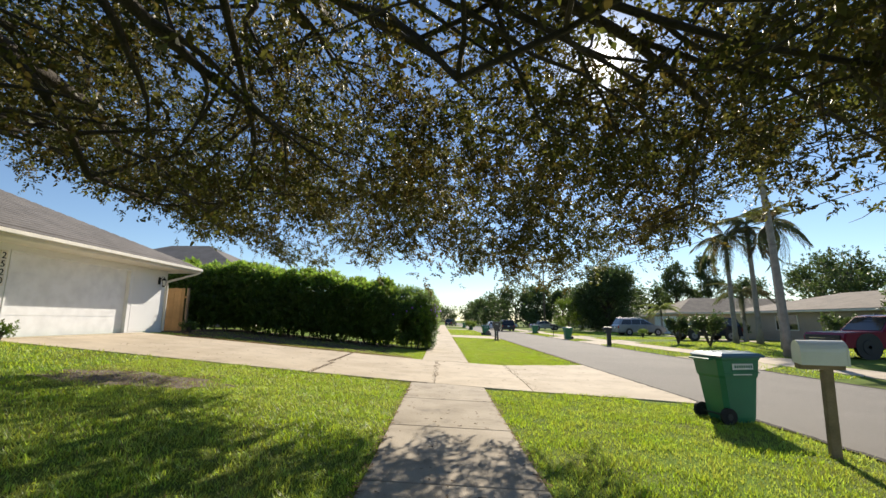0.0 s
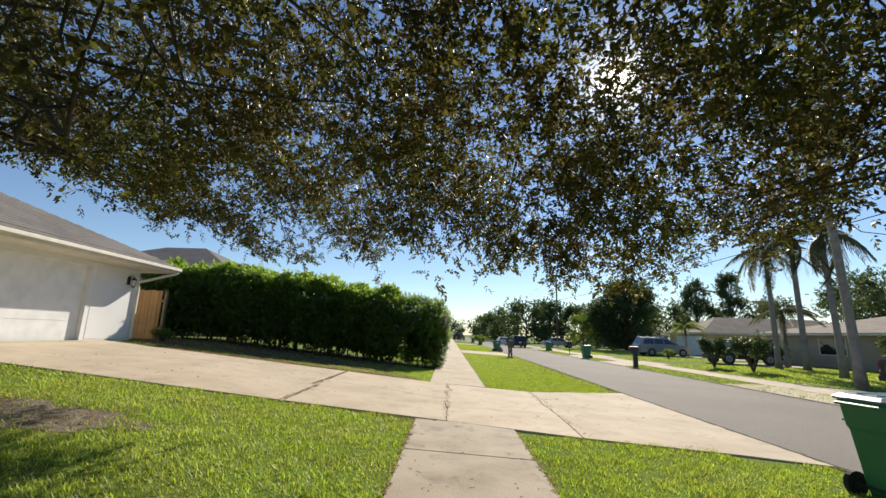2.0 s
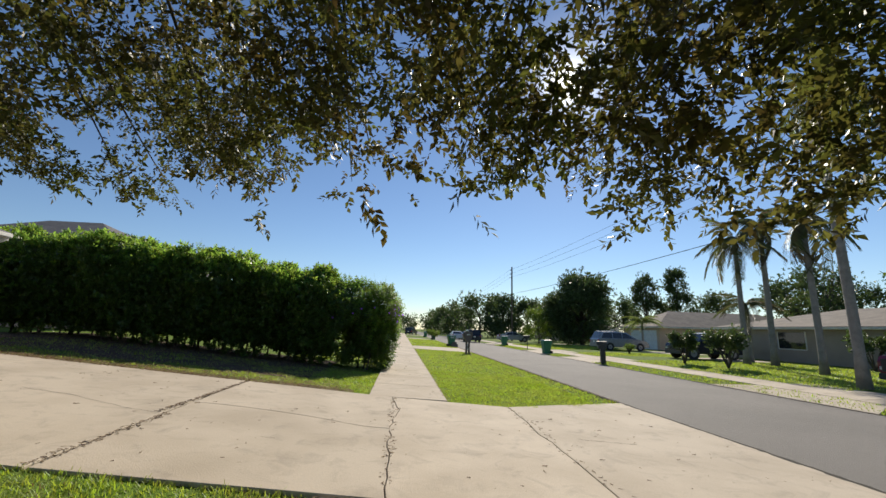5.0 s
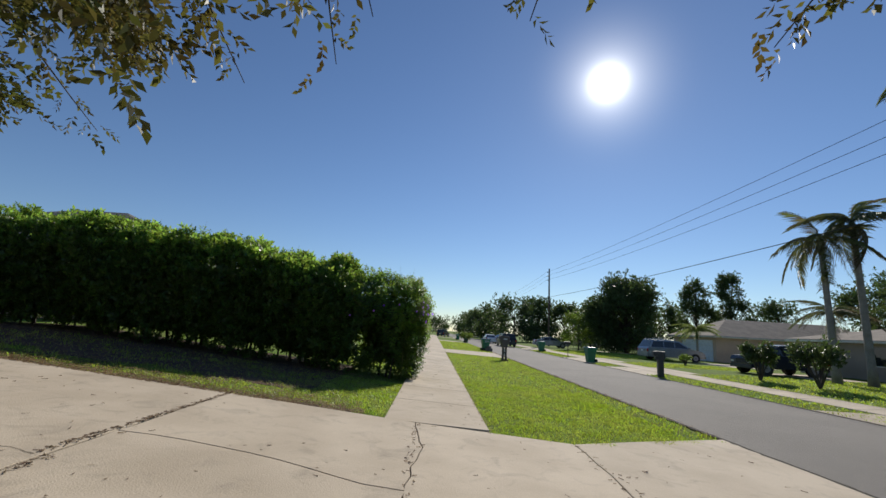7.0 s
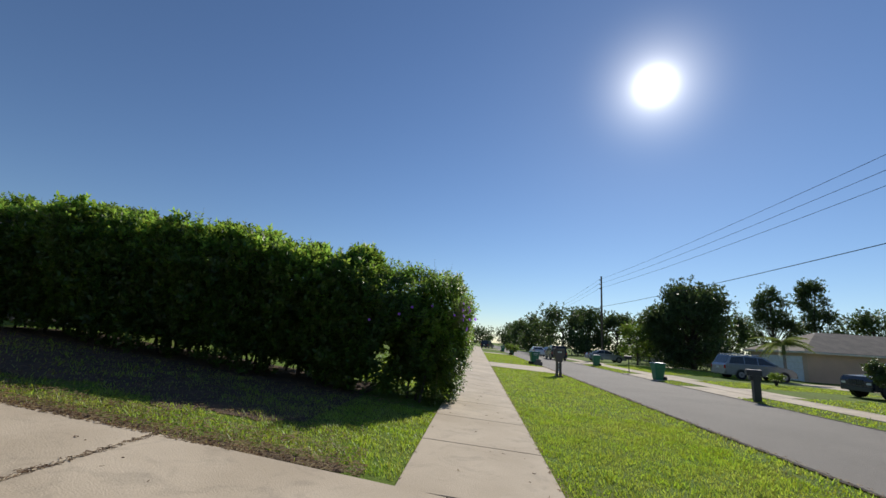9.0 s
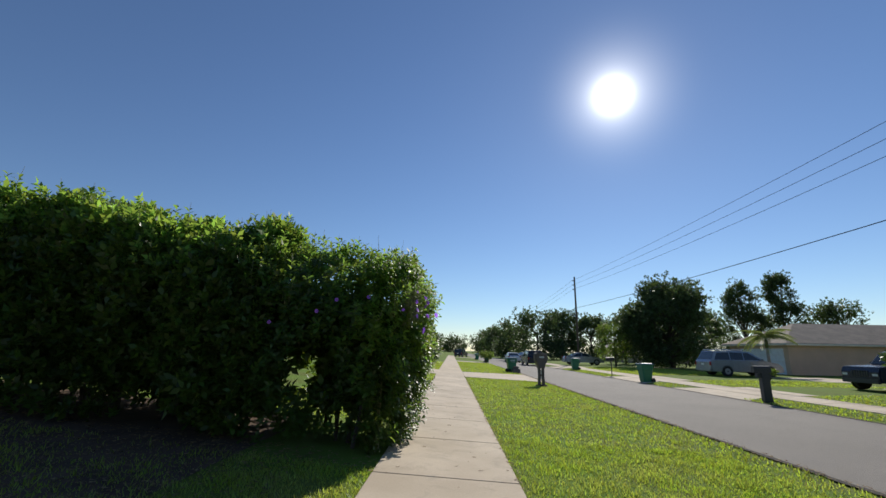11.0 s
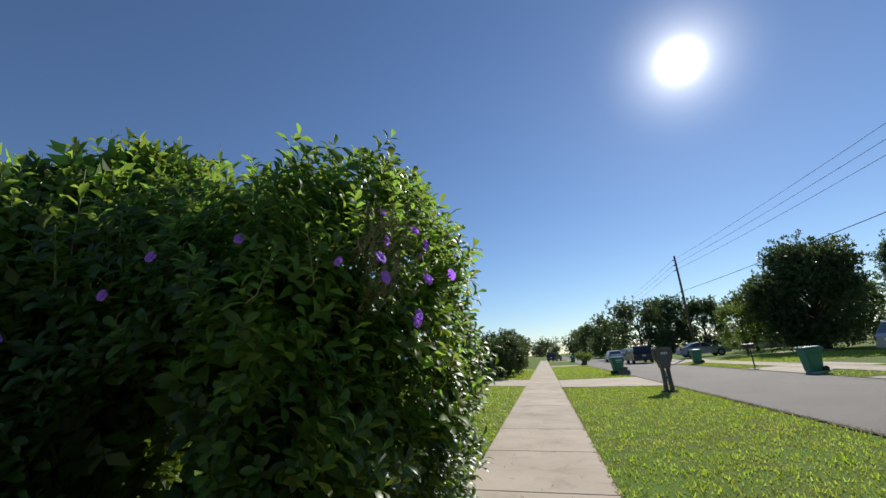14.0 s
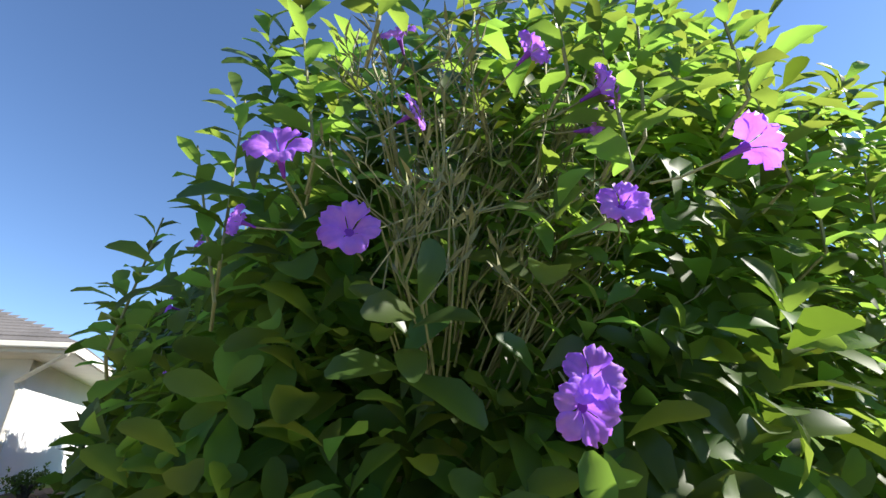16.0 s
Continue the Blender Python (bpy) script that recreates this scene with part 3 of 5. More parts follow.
def limb(bm, start, way, length, radius, depth, tips, r, droop=0.0):
    pts, p, d = [Vector(start)], Vector(start), Vector(way).normalized()
    steps = 6
    for i in range(steps):
        d = (d + Vector((r.uniform(-1, 1), r.uniform(-1, 1), r.uniform(-0.7, 0.7))) * 0.22 + Vector((0, 0, -droop * (i / steps)))).normalized()
        p = p + d * length / steps
        floor_z = 2.35 + 0.55 * max(0.0, -0.3 - p.x)
        if p.z < floor_z:
            p.z, d.z = floor_z + 0.05 * r.random(), 0.15
        if p.y > 9.3 or p.x > 10:
            break
        pts.append(p.copy())
    if len(pts) < 3:
        return
    tube(pts, [radius * (1 - 0.72 * i / steps) for i in range(len(pts))], 7 if radius > 0.05 else 5, bm)
    if depth == 0:
        tips += [tuple(q) for q in pts[2:]]
        return
    for i in range(2, len(pts)):
        for k in range(2 if i > 3 and depth == 1 else 1):
            side = Vector((r.uniform(-1, 1), r.uniform(-1, 1), r.uniform(-0.5, 0.45)))
            limb(bm, pts[i], d + side * 1.1, length * r.uniform(0.4, 0.6), radius * (1 - 0.72 * i / steps) * 0.6 + 0.004, depth - 1, tips, r, droop)


def RIM(x):
    """How much further the crown's rim reaches over each part of the path."""
    return np.interp(x, (-8.5, -5.5, -3.4, -2.2, -1.4, -0.6, 0.3, 3.4, 4.6, 6, 9), (-1.0, 1.2, 1.9, 2.0, 1.5, 0.7, -0.45, -0.55, -1.6, -3.2, -6))


def live_oak():
    t = thing("oak_tree", pose(-3.0, -1.6, land(-3.0)), "large spreading live oak with low dark leafy limbs", "tree", "street trees")
    r = random.Random(11)
    bm = bmesh.new()
    tips = []
    tube([(0, 0, -0.2), (0.05, 0.02, 0.5), (0.1, 0.1, 1.6), (0.15, 0.2, 2.5)], [0.48, 0.36, 0.32, 0.33], 14, bm)
    for a, rise, length, rad in ((66, 0.32, 6.6, 0.13), (95, 0.42, 7.0, 0.18), (35, 0.36, 7.2, 0.1), (8, 0.4, 7.0, 0.16), (125, 0.36, 6.4, 0.16), (160, 0.45, 6, 0.15), (80, 0.9, 5.5, 0.15), (40, 0.8, 5.5, 0.1), (210, 0.5, 5.5, 0.15), (270, 0.5, 5.0, 0.15), (330, 0.5, 6.0, 0.15), (110, 0.75, 5.2, 0.13), (52, 0.55, 6.8, 0.09)):
        limb(bm, (0.15, 0.2, 2.3), (math.cos(radians(a)), math.sin(radians(a)), rise), length, rad, 2, tips, r, 0.09)
    part("trunk", bm, M["bark"], t, smooth=True)
    tips = np.array(tips)
    g = np.random.default_rng(3)
    pick = g.integers(0, len(tips), 7000)
    p = tips[pick] + g.normal(size=(len(pick), 3)) * (0.25, 0.25, 0.22)
    # the broad low crown: hanging outer twigs down to head height at its rim
    n = 84000
    x, u = g.uniform(-8.5, 9.0, n), g.uniform(0, 1, n)
    rim = 8.1 + 0.22 * np.sin(x * 1.9 + 0.5) + 0.15 * np.sin(x * 4.3) + RIM(x)
    y = rim - (rim + 3.5) * u ** 1.25
    low = 2.06 + np.interp(rim - y, (0, 1.0, 3, 6, 12), (0, 0.22, 0.75, 1.15, 1.3)) + np.interp(x, (-8.5, -6, -4, -2.5, -1.5, -0.6, 2.4, 3.6, 5, 7, 9), (2.3, 1.25, 0.72, 0.45, 0.36, 0.05, -0.06, 0.05, 0.9, 1.7, 2.2))
    low = low + 0.22 * np.sin(x * 3.1 + y) * np.sin(y * 2.3) + 0.14 * np.sin(x * 7.3)
    z = low + np.abs(g.normal(size=n)) * 0.85 + g.uniform(0, 1, n) ** 2 * 1.3 * np.clip((rim - y) / 2, 0.1, 1)
    q = np.column_stack((x + 3.0, y + 1.6, z - land(-3.0)))
    clump = np.sin(x * 2.9 + 1 + np.sin(y * 2)) * np.sin(y * 2.7 + 2 + np.sin(z * 3)) + np.sin(z * 4.1 + x * 1.9 + y) * 0.8 + np.sin(x * 1.3 + y * 1.7) * 0.3 + g.normal(size=n) * 0.28
    p = np.concatenate((p[p[:, 2] > 2.2], q[(clump > np.where(y > 4.5, -0.08, 0.18)) | (g.uniform(size=n) < 0.03)]))
    wx, wy, wz = p[:, 0] - 3.0, p[:, 1] - 1.6, p[:, 2] + land(-3.0)
    rim = 8.1 + RIM(wx) + 0.22 * np.sin(wx * 1.9 + 0.5) + 0.15 * np.sin(wx * 4.3)
    p = p[(wz > 2.42 + 0.24 * (-4.2 - wx)) & (wy < rim + 0.1) & (wz > 1.98 + 0.3 * (wy > 8.0) + 0.42 * (wy > 9.0))]
    ways = g.normal(size=p.shape) * (0.8, 0.8, 0.5) + (0.1, 0.3, -0.45)
    v, f = scatter(*OAK_SPRAY, p, frames_along(ways), g.uniform(0.8, 1.4, len(p)))
    o = quads_mesh("crown", v, f, M["oak"], t)
    tagged(o, "dark green small oak leaves", kind="stuff")
    # the higher crown behind the hanging twigs
    n = 11000
    z = g.uniform(3.3, 5.2, n)
    x = g.uniform(-8.5, 6.5, n)
    reach = np.interp(x, (-8.5, -5, -3.9, -2.5, -1.0, 0.0, 1.0, 2.6, 4, 6.5), (9.0, 11.0, 11.2, 10.2, 9.9, 9.5, 9.2, 8.6, 6.5, 4.0)) + 0.3 * np.sin(x * 3.3) + 0.18 * np.sin(x * 8.1) - 0.35
    reach = reach + 0.75 * (z - 3.4) - 0.5 * np.clip(z - 5, 0, 3)
    y = reach - 5.0 * g.uniform(0, 1, n) ** 1.2
    thin = 0.55 * wave(x, y + z * 0.8, 2.1, 2.0) + 0.45 * wave(z, x * 0.8 + y, 3.7, 5.0)
    keep = (thin > 0.16) & (z > 3.3 + np.interp(x, (-8.5, -5, 4, 6.5), (1.2, 0.2, 0.2, 1.4)))
    q = np.column_stack((x + 3.0, y + 1.6, z - land(-3.0)))[keep]
    ways = g.normal(size=q.shape) * (0.8, 0.8, 0.5) + (0.1, 0.3, -0.3)
    v, f = scatter(*OAK_HIGH, q, frames_along(ways), g.uniform(0.9, 1.5, len(q)))
    bm = bmesh.new()
    strands = []
    for ex, ey, ez in ((-3.0, 10.85, 2.95), (-3.5, 10.6, 3.0), (-1.9, 9.8, 2.95), (-1.24, 9.9, 2.95), (-0.54, 9.62, 2.95), (-0.26, 9.25, 3.0), (0.58, 9.17, 2.97), (0.86, 9.02, 3.0), (1.92, 9.22, 2.95), (2.08, 9.0, 3.02)):
        end = Vector((ex + 3.0, ey + 1.6, ez - land(-3.0)))
        way = Vector((r.uniform(-0.25, 0.25), -1.0, 0.62))
        pts = [end + way * (1.5 * k / 6) + Vector((0, 0, 0.2 * (k / 6) ** 2)) for k in range(7)]
        tube(pts[::-1], [0.016 - 0.0022 * k for k in range(7)], 5, bm)
        for k in range(34):
            c = pts[0].lerp(pts[-1], g.uniform(0, 1) ** 0.8)
            strands.append((c.x + g.normal() * 0.07, c.y + g.normal() * 0.06, c.z + g.normal() * 0.06 - 0.02))
    tagged(part("hanging_twig", bm, M["bark"], t), kind="stuff")
    strands = np.array(strands)
    sv, sf = scatter(*OAK_SPRAY, strands, frames_along(g.normal(size=strands.shape) * 0.6 + (0.0, 0.6, -0.6)), g.uniform(0.7, 1.1, len(strands)))
    tagged(quads_mesh("twig_leaves", sv, sf, M["oak"], t), "dark green small oak leaves", kind="stuff")
    tagged(quads_mesh("high_crown", v, f, M["oak"], t), "dark green small oak leaves", kind="stuff")
    return t


live_oak()


def leafy_tree(x, y, height, width, leaf, label, lean=0.0, trunk=0.3, seed=1, clumps=30, sprays=2600, size=0.32, kind="round", cat="tree"):
    """A trunk with limbs and a crown of leaf sprays gathered in uneven clumps."""
    t = thing("tree", pose(x, y, land(x) - 0.05), label, cat, "street trees")
    r = random.Random(seed)
    g = np.random.default_rng(seed)
    bm = bmesh.new()
    base = height * (0.13 if kind == "round" else 0.1)
    top = Vector((lean, 0, height * 0.8))
    tube([(0, 0, 0), (lean * 0.2, 0, base), top * 0.7, top], [trunk, trunk * 0.75, trunk * 0.45, 0.05], 8, bm)
    centres, radii = [], []
    for i in range(clumps):
        a, u = r.uniform(0, 6.283), r.uniform(0, 1)
        zf = base / height + (1 - base / height) * u
        prof = math.sqrt(max(0.05, 1 - (2 * u - 0.9) ** 2 / 1.3)) if kind == "round" else (1 - u) ** 0.8 + 0.12
        rr = width / 2 * prof * math.sqrt(r.uniform(0.25, 1)) * 0.85
        c = Vector((math.cos(a) * rr + lean * u, math.sin(a) * rr, height * min(zf, 0.93)))
        centres.append(c)
        radii.append(width * r.uniform(0.13, 0.22) * (1 if kind == "round" else 0.7))
        tube([(lean * 0.2, 0, max(base, c.z * 0.55)), (c * 0.6 + Vector((0, 0, c.z * 0.25))), c], [trunk * 0.3, trunk * 0.18, 0.03], 5, bm)
    part("trunk", bm, M["bark"], t, smooth=True)
    k = g.integers(0, clumps, sprays)
    d = unit(g.normal(size=(sprays, 3)))
    p = np.array(centres)[k] + d * np.array(radii)[k][:, None] * g.uniform(0.2, 1.15, sprays)[:, None]
    p = p[p[:, 2] > 0.25]
    ways = unit(p - np.array((lean * 0.5, 0, height * 0.45))) + g.normal(size=p.shape) * 0.7
    tv, tf = TREE_SPRAY
    v, f = scatter(tv, tf, p, frames_along(ways), size / 0.1 * g.uniform(0.6, 1.3, len(p)))
    tagged(quads_mesh("crown", v, f, leaf, t), kind="stuff")
    return t


TREE_SPRAY = spray(leaf_simple(0.62, 0.1), 5, 0.09, 0.086, 0.9, 4)

# ---- the hedge ----
FINE = leaf_fine()
SHOOT = whorl(FINE, 8, 0.14, 0.108, 7)
SPRIG = whorl(leaf_fine(0.46, True), 16, 0.34, 0.088, 9)
HEDGE_SPRAY = spray(leaf_simple(0.5, 0.14), 10, 0.12, 0.085, 1.0, 6)


def hedge_top(x):
    """Height of the hedge's dense body along its length; it grows on rising ground."""
    return land(x) + 0.1 * np.sin(x * 1.9) + 0.07 * np.sin(x * 4.7 + 1) + np.interp(x, (-11, -9, -4.5, -2.2, -0.6, -0.2), (2.8, 2.86, 2.74, 2.6, 2.58, 2.54))


def clear_of_gap(p):
    """True where the hedge is closed: a small gap near its end lets the lawn behind show through."""
    d = p[:, 1] - 18.3
    return np.hypot((p[:, 0] + 1.4 + 0.545 * d) * 0.85, p[:, 2] - 1.0 + 0.07 * d) > 0.36


def end_set_back(x):
    """How far the front steps back towards the hedge's end."""
    return 0.3 * np.clip((x + 2.2) / 1.6, 0, 1) ** 1.3


def flowering_hedge():
    t = thing("hedge", pose(0, 0, 0), "tall dense green hedge with glossy oval leaves", "hedge")
    g = np.random.default_rng(8)
    Y0, Y1, X0, X1 = 18.15, 20.4, -12.5, -0.52

    def surface(n, x0, x1, faces):
        """Points on the hedge's skin with outward ways."""
        out, ways = [], []
        x = g.uniform(x0, x1, n)
        topz = np.array([hedge_top(v) for v in x])
        base = np.interp(x, PROFILE_X, PROFILE_Z)
        which = g.choice(len(faces), n, p=[w for _, w in faces])
        for i, (face, _) in enumerate(faces):
            m = which == i
            k = m.sum()
            u = g.uniform(0, 1, k)
            if face == "front":
                z = base[m] + 0.06 + (topz[m] - base[m] - 0.06) * u ** 0.85
                h = (z - base[m]) / (topz[m] - base[m])
                bulge = 0.16 * np.sin(x[m] * 2.6 + z * 2) + 0.07 * np.sin(x[m] * 6.1) - 0.12 * (h < 0.2)
                y = Y0 - bulge + np.interp(x[m], (-4.5, -2.5), (0.4, 1.1)) * np.clip((h - 0.68) / 0.32, 0, 1) ** 1.5 + end_set_back(x[m])
                out.append(np.column_stack((x[m], y, z)))
                ways.append(np.tile((0.1, -1.0, 0.5), (k, 1)))
            elif face == "back":
                z = base[m] + 0.1 + (topz[m] - base[m] - 0.5) * u
                out.append(np.column_stack((x[m], Y1 + 0.2 * np.sin(u * np.pi), z)))
                ways.append(np.tile((0, 1.0, 0.45), (k, 1)))
            elif face == "top":
                y = Y0 + 1.1 + (Y1 - Y0 - 1.1) * u
                crown = 0.1 * np.sin(u * np.pi) + 0.12 * np.sin(x[m] * 5.3 + y * 4) - 0.35 * u ** 3
                out.append(np.column_stack((x[m], y, topz[m] + crown)))
                ways.append(np.tile((0.1, 0, 1.0), (k, 1)))
            else:
                y = Y0 + 0.12 + (Y1 - Y0 - 0.12) * u
                w = g.uniform(0, 1, k)
                crest = 1.9 + 0.9 * np.sin(np.clip(u, 0.0, 1) * np.pi) ** 0.42
                z = 0.05 + (crest - 0.05) * w ** 0.9
                xx = X1 + 0.52 * np.sin(np.clip(0.15 + 0.72 * w, 0, 1) * np.pi * 0.93) * np.interp(y, (18.27, 18.5, 18.8, 19.3, 20.0, 20.4), (0.1, 0.4, 0.66, 1.0, 1.0, 0.35)) - 0.2 * np.clip(w - 0.75, 0, 1) / 0.25 + 0.05 * np.sin(y * 7 + z * 5)
                out.append(np.column_stack((xx, y, z)))
                ways.append(np.tile((1.0, -0.15, 0.4), (k, 1)))
        return np.concatenate(out), np.concatenate(ways)

    # far part: small sprays
    p, w = surface(15400, X0, -2.2, (("front", 0.56), ("top", 0.26), ("back", 0.18)))
    p = p + g.normal(size=p.shape) * (0.1, 0.1, 0.08)
    low = p[:, 2] - np.interp(p[:, 0], PROFILE_X, PROFILE_Z) < 0.4
    p = p[~(low & (g.uniform(size=len(p)) < 0.5))]
    p = p[clear_of_gap(p)]
    n = len(p)
    w = np.tile((0.05, -0.6, 0.8), (n, 1))
    turns, sizes = frames_along(w + g.normal(size=(n, 3)) * 0.6), g.uniform(0.9, 1.55, n)
    # lighter leaves towards the crest: new growth, and its sunlit band as colour
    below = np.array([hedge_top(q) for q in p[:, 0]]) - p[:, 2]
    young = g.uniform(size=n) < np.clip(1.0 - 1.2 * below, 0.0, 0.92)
    for pick, leaf in ((young, "hedge_young_lit"), (~young, "hedge")):
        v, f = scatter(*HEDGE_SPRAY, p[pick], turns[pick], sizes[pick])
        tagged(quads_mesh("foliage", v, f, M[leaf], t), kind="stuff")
    # leafy shoots on the part that is passed near, down to arm's length
    p, w = surface(3400, -3.2, X1 - 0.1, (("front", 0.38), ("top", 0.16), ("end", 0.38), ("back", 0.08)))
    inward = g.uniform(0, 0.3, len(p))[:, None] * unit(w)
    p = p - inward + g.normal(size=p.shape) * 0.05
    keep = clear_of_gap(p) & (p[:, 0] < np.interp(p[:, 1], (18.3, 18.6, 18.85, 19.1), (-0.26, -0.16, -0.02, 0.2)))
    p, w = p[keep], w[keep]
    # lighter leaves high up and at the end: new growth plus painted brightness
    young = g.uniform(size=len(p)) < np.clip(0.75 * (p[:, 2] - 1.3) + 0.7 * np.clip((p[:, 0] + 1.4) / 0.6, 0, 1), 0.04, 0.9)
    turns, sizes = frames_along(w + g.normal(size=p.shape) * 0.35 + (0, 0, 0.65)), g.uniform(0.65, 1.15, len(p))
    for pick, leaf in ((young, "hedge_young_lit"), (~young, "hedge")):
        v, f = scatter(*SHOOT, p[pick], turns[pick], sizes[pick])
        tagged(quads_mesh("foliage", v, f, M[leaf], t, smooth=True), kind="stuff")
    # upright shoots that break the top
    xs = np.concatenate((g.uniform(X0, -0.5, 560), g.uniform(-5, -0.5, 400), g.uniform(-1.1, -0.25, 130)))
    ys = g.uniform(Y0 + 0.1, Y1 - 0.4, len(xs))
    places, ways = [], []
    bm = bmesh.new()
    for x, y in zip(xs, ys):
        if x > -1.7 and y < Y0 + 0.95:
            continue
        slope = min(1.0, max(0.0, (y - Y0 - end_set_back(x)) / float(np.interp(x, (-4.5, -2.5), (0.4, 1.1))))) ** 0.667
        z0 = land(x) + (float(hedge_top(x)) - land(x)) * (0.68 + 0.32 * slope) - 0.16
        hgt = random.uniform(0.16, 0.4) + random.uniform(0.12, 0.28) * (random.random() < 0.2)
        hgt *= 1.3 if x > -1.3 else 1.0
        lean = Vector((random.uniform(-0.09, 0.09), random.uniform(-0.12, 0.06), hgt))
        foot = Vector((x, y, z0))
        tube([foot - Vector((0, 0, 0.05)), foot + lean], [0.003, 0.002], 4, bm)
        reach = lean.length / 0.36
        places.append((*foot, reach))
        ways.append(lean)
    # the tallest shoots over the hedge's end
    for ex, ey, ez in ((-0.06, 18.46, 2.25), (0.03, 18.65, 2.24), (0.05, 18.81, 2.17), (0.1, 18.91, 2.15), (-0.23, 18.36, 2.17), (-0.08, 18.62, 2.27), (0.0, 18.76, 2.11), (0.04, 19.06, 2.1), (0.05, 19.18, 2.02), (0.06, 19.32, 1.93), (-0.35, 18.3, 2.05), (-0.41, 18.24, 1.98), (-0.24, 18.46, 2.18), (-0.52, 18.2, 1.89)):
        lean = Vector((0.05 + random.uniform(-0.05, 0.05), random.uniform(-0.07, 0.05), random.uniform(0.22, 0.32)))
        foot = Vector((ex, ey, ez)) - lean
        tube([foot - Vector((0.05, 0, 0.03)), foot, foot + lean], [0.003, 0.003, 0.0015], 5, bm)
        places.append((*foot, lean.length / 0.36))
        ways.append(lean)
    tagged(part("shoot_wood", bm, M["stem"], t), kind="stuff")
    places = np.array(places)
    tv, tf = SPRIG
    turns = frames_along(np.array(ways))
    stretch = np.clip(places[:, 3], 0.55, 1.5)
    v, f = scatter(tv, tf, places[:, :3], turns, stretch)
    tagged(quads_mesh("shoot_foliage", v, f, M["hedge_young_lit"], t, smooth=True), kind="stuff")
    # woody stems, and the dense dark inside
    bm = bmesh.new()
    for i in range(80):
        x, y = g.uniform(X0 + 0.2, X1 - 0.3), g.uniform(Y0 + 0.35, Y1 - 0.3)
        b = land(x)
        pts = np.array([(x, y, b - 0.05), (x + g.uniform(-0.15, 0.15), y + g.uniform(-0.1, 0.1), b + 0.7), (x + g.uniform(-0.3, 0.3), y + g.uniform(-0.25, 0.25), b + 1.8)])
        if clear_of_gap(np.array([pts[0] + (pts[1] - pts[0]) * s for s in (0, 0.5, 1)] + [pts[1] + (pts[2] - pts[1]) * s for s in (0.2, 0.4, 0.6, 1)])).all():
            tube([tuple(q) for q in pts], [0.03, 0.022, 0.01], 5, bm)
    tagged(part("woody_framework", bm, M["bark"], t), kind="stuff")
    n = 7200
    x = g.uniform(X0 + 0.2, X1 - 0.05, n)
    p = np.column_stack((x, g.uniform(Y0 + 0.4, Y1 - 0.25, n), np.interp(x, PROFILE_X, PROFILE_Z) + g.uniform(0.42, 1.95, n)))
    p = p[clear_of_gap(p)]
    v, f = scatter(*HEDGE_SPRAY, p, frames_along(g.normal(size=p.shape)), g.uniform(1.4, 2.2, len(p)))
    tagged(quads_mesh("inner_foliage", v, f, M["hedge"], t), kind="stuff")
    return t


flowering_hedge()


def petunia(place, way, size):
    """A five-lobed violet trumpet flower on a thin stalk."""
    turn = Vector(way).to_track_quat("Z", "Y").to_matrix().to_4x4()
    t = thing("flower", Matrix.Translation(place) @ turn, "violet trumpet flower with crinkled petals on the hedge", "flower", "violet flowers")
    for k in range(5):
        a0 = 2 * math.pi * k / 5
        bm = bmesh.new()
        rows = []
        for s, spread, z in ((0.12, 0.5, -0.35), (0.36, 0.58, -0.04), (0.64, 0.68, 0.07), (0.86, 0.62, 0.06), (0.98, 0.42, -0.02)):
            row = []
            for q in range(9):
                u = q / 4 - 1
                a = a0 + u * spread
                ruffle = math.sin(q * 2.3 + k * 1.9) * s * s
                rr = s * (1 - 0.1 * u * u + 0.025 * ruffle - (0.09 if q == 4 and s > 0.95 else 0)) * size
                row.append(bm.verts.new((rr * math.cos(a), rr * math.sin(a), (z + 0.1 * ruffle + 0.05 * (k % 2)) * size)))
            rows.append(row)
        for a, b in zip(rows, rows[1:]):
            for q in range(8):
                bm.faces.new((a[q], a[q + 1], b[q + 1], b[q]))
        part("petal", bm, M["petal"], t, smooth=True)
    part("tube", tube([(0, 0, -1.1 * size), (0, 0, -0.7 * size), (0, 0, -0.3 * size)], [0.06 * size, 0.1 * size, 0.16 * size], 8), M["throat"], t)
    part("stalk", tube([(0, 0, -1.1 * size), (0.3 * size, 0.2 * size, -2.2 * size), (0.3 * size, 0.5 * size, -3 * size)], [0.0015, 0.0015, 0.0015], 5), M["stem"], t)
    return t


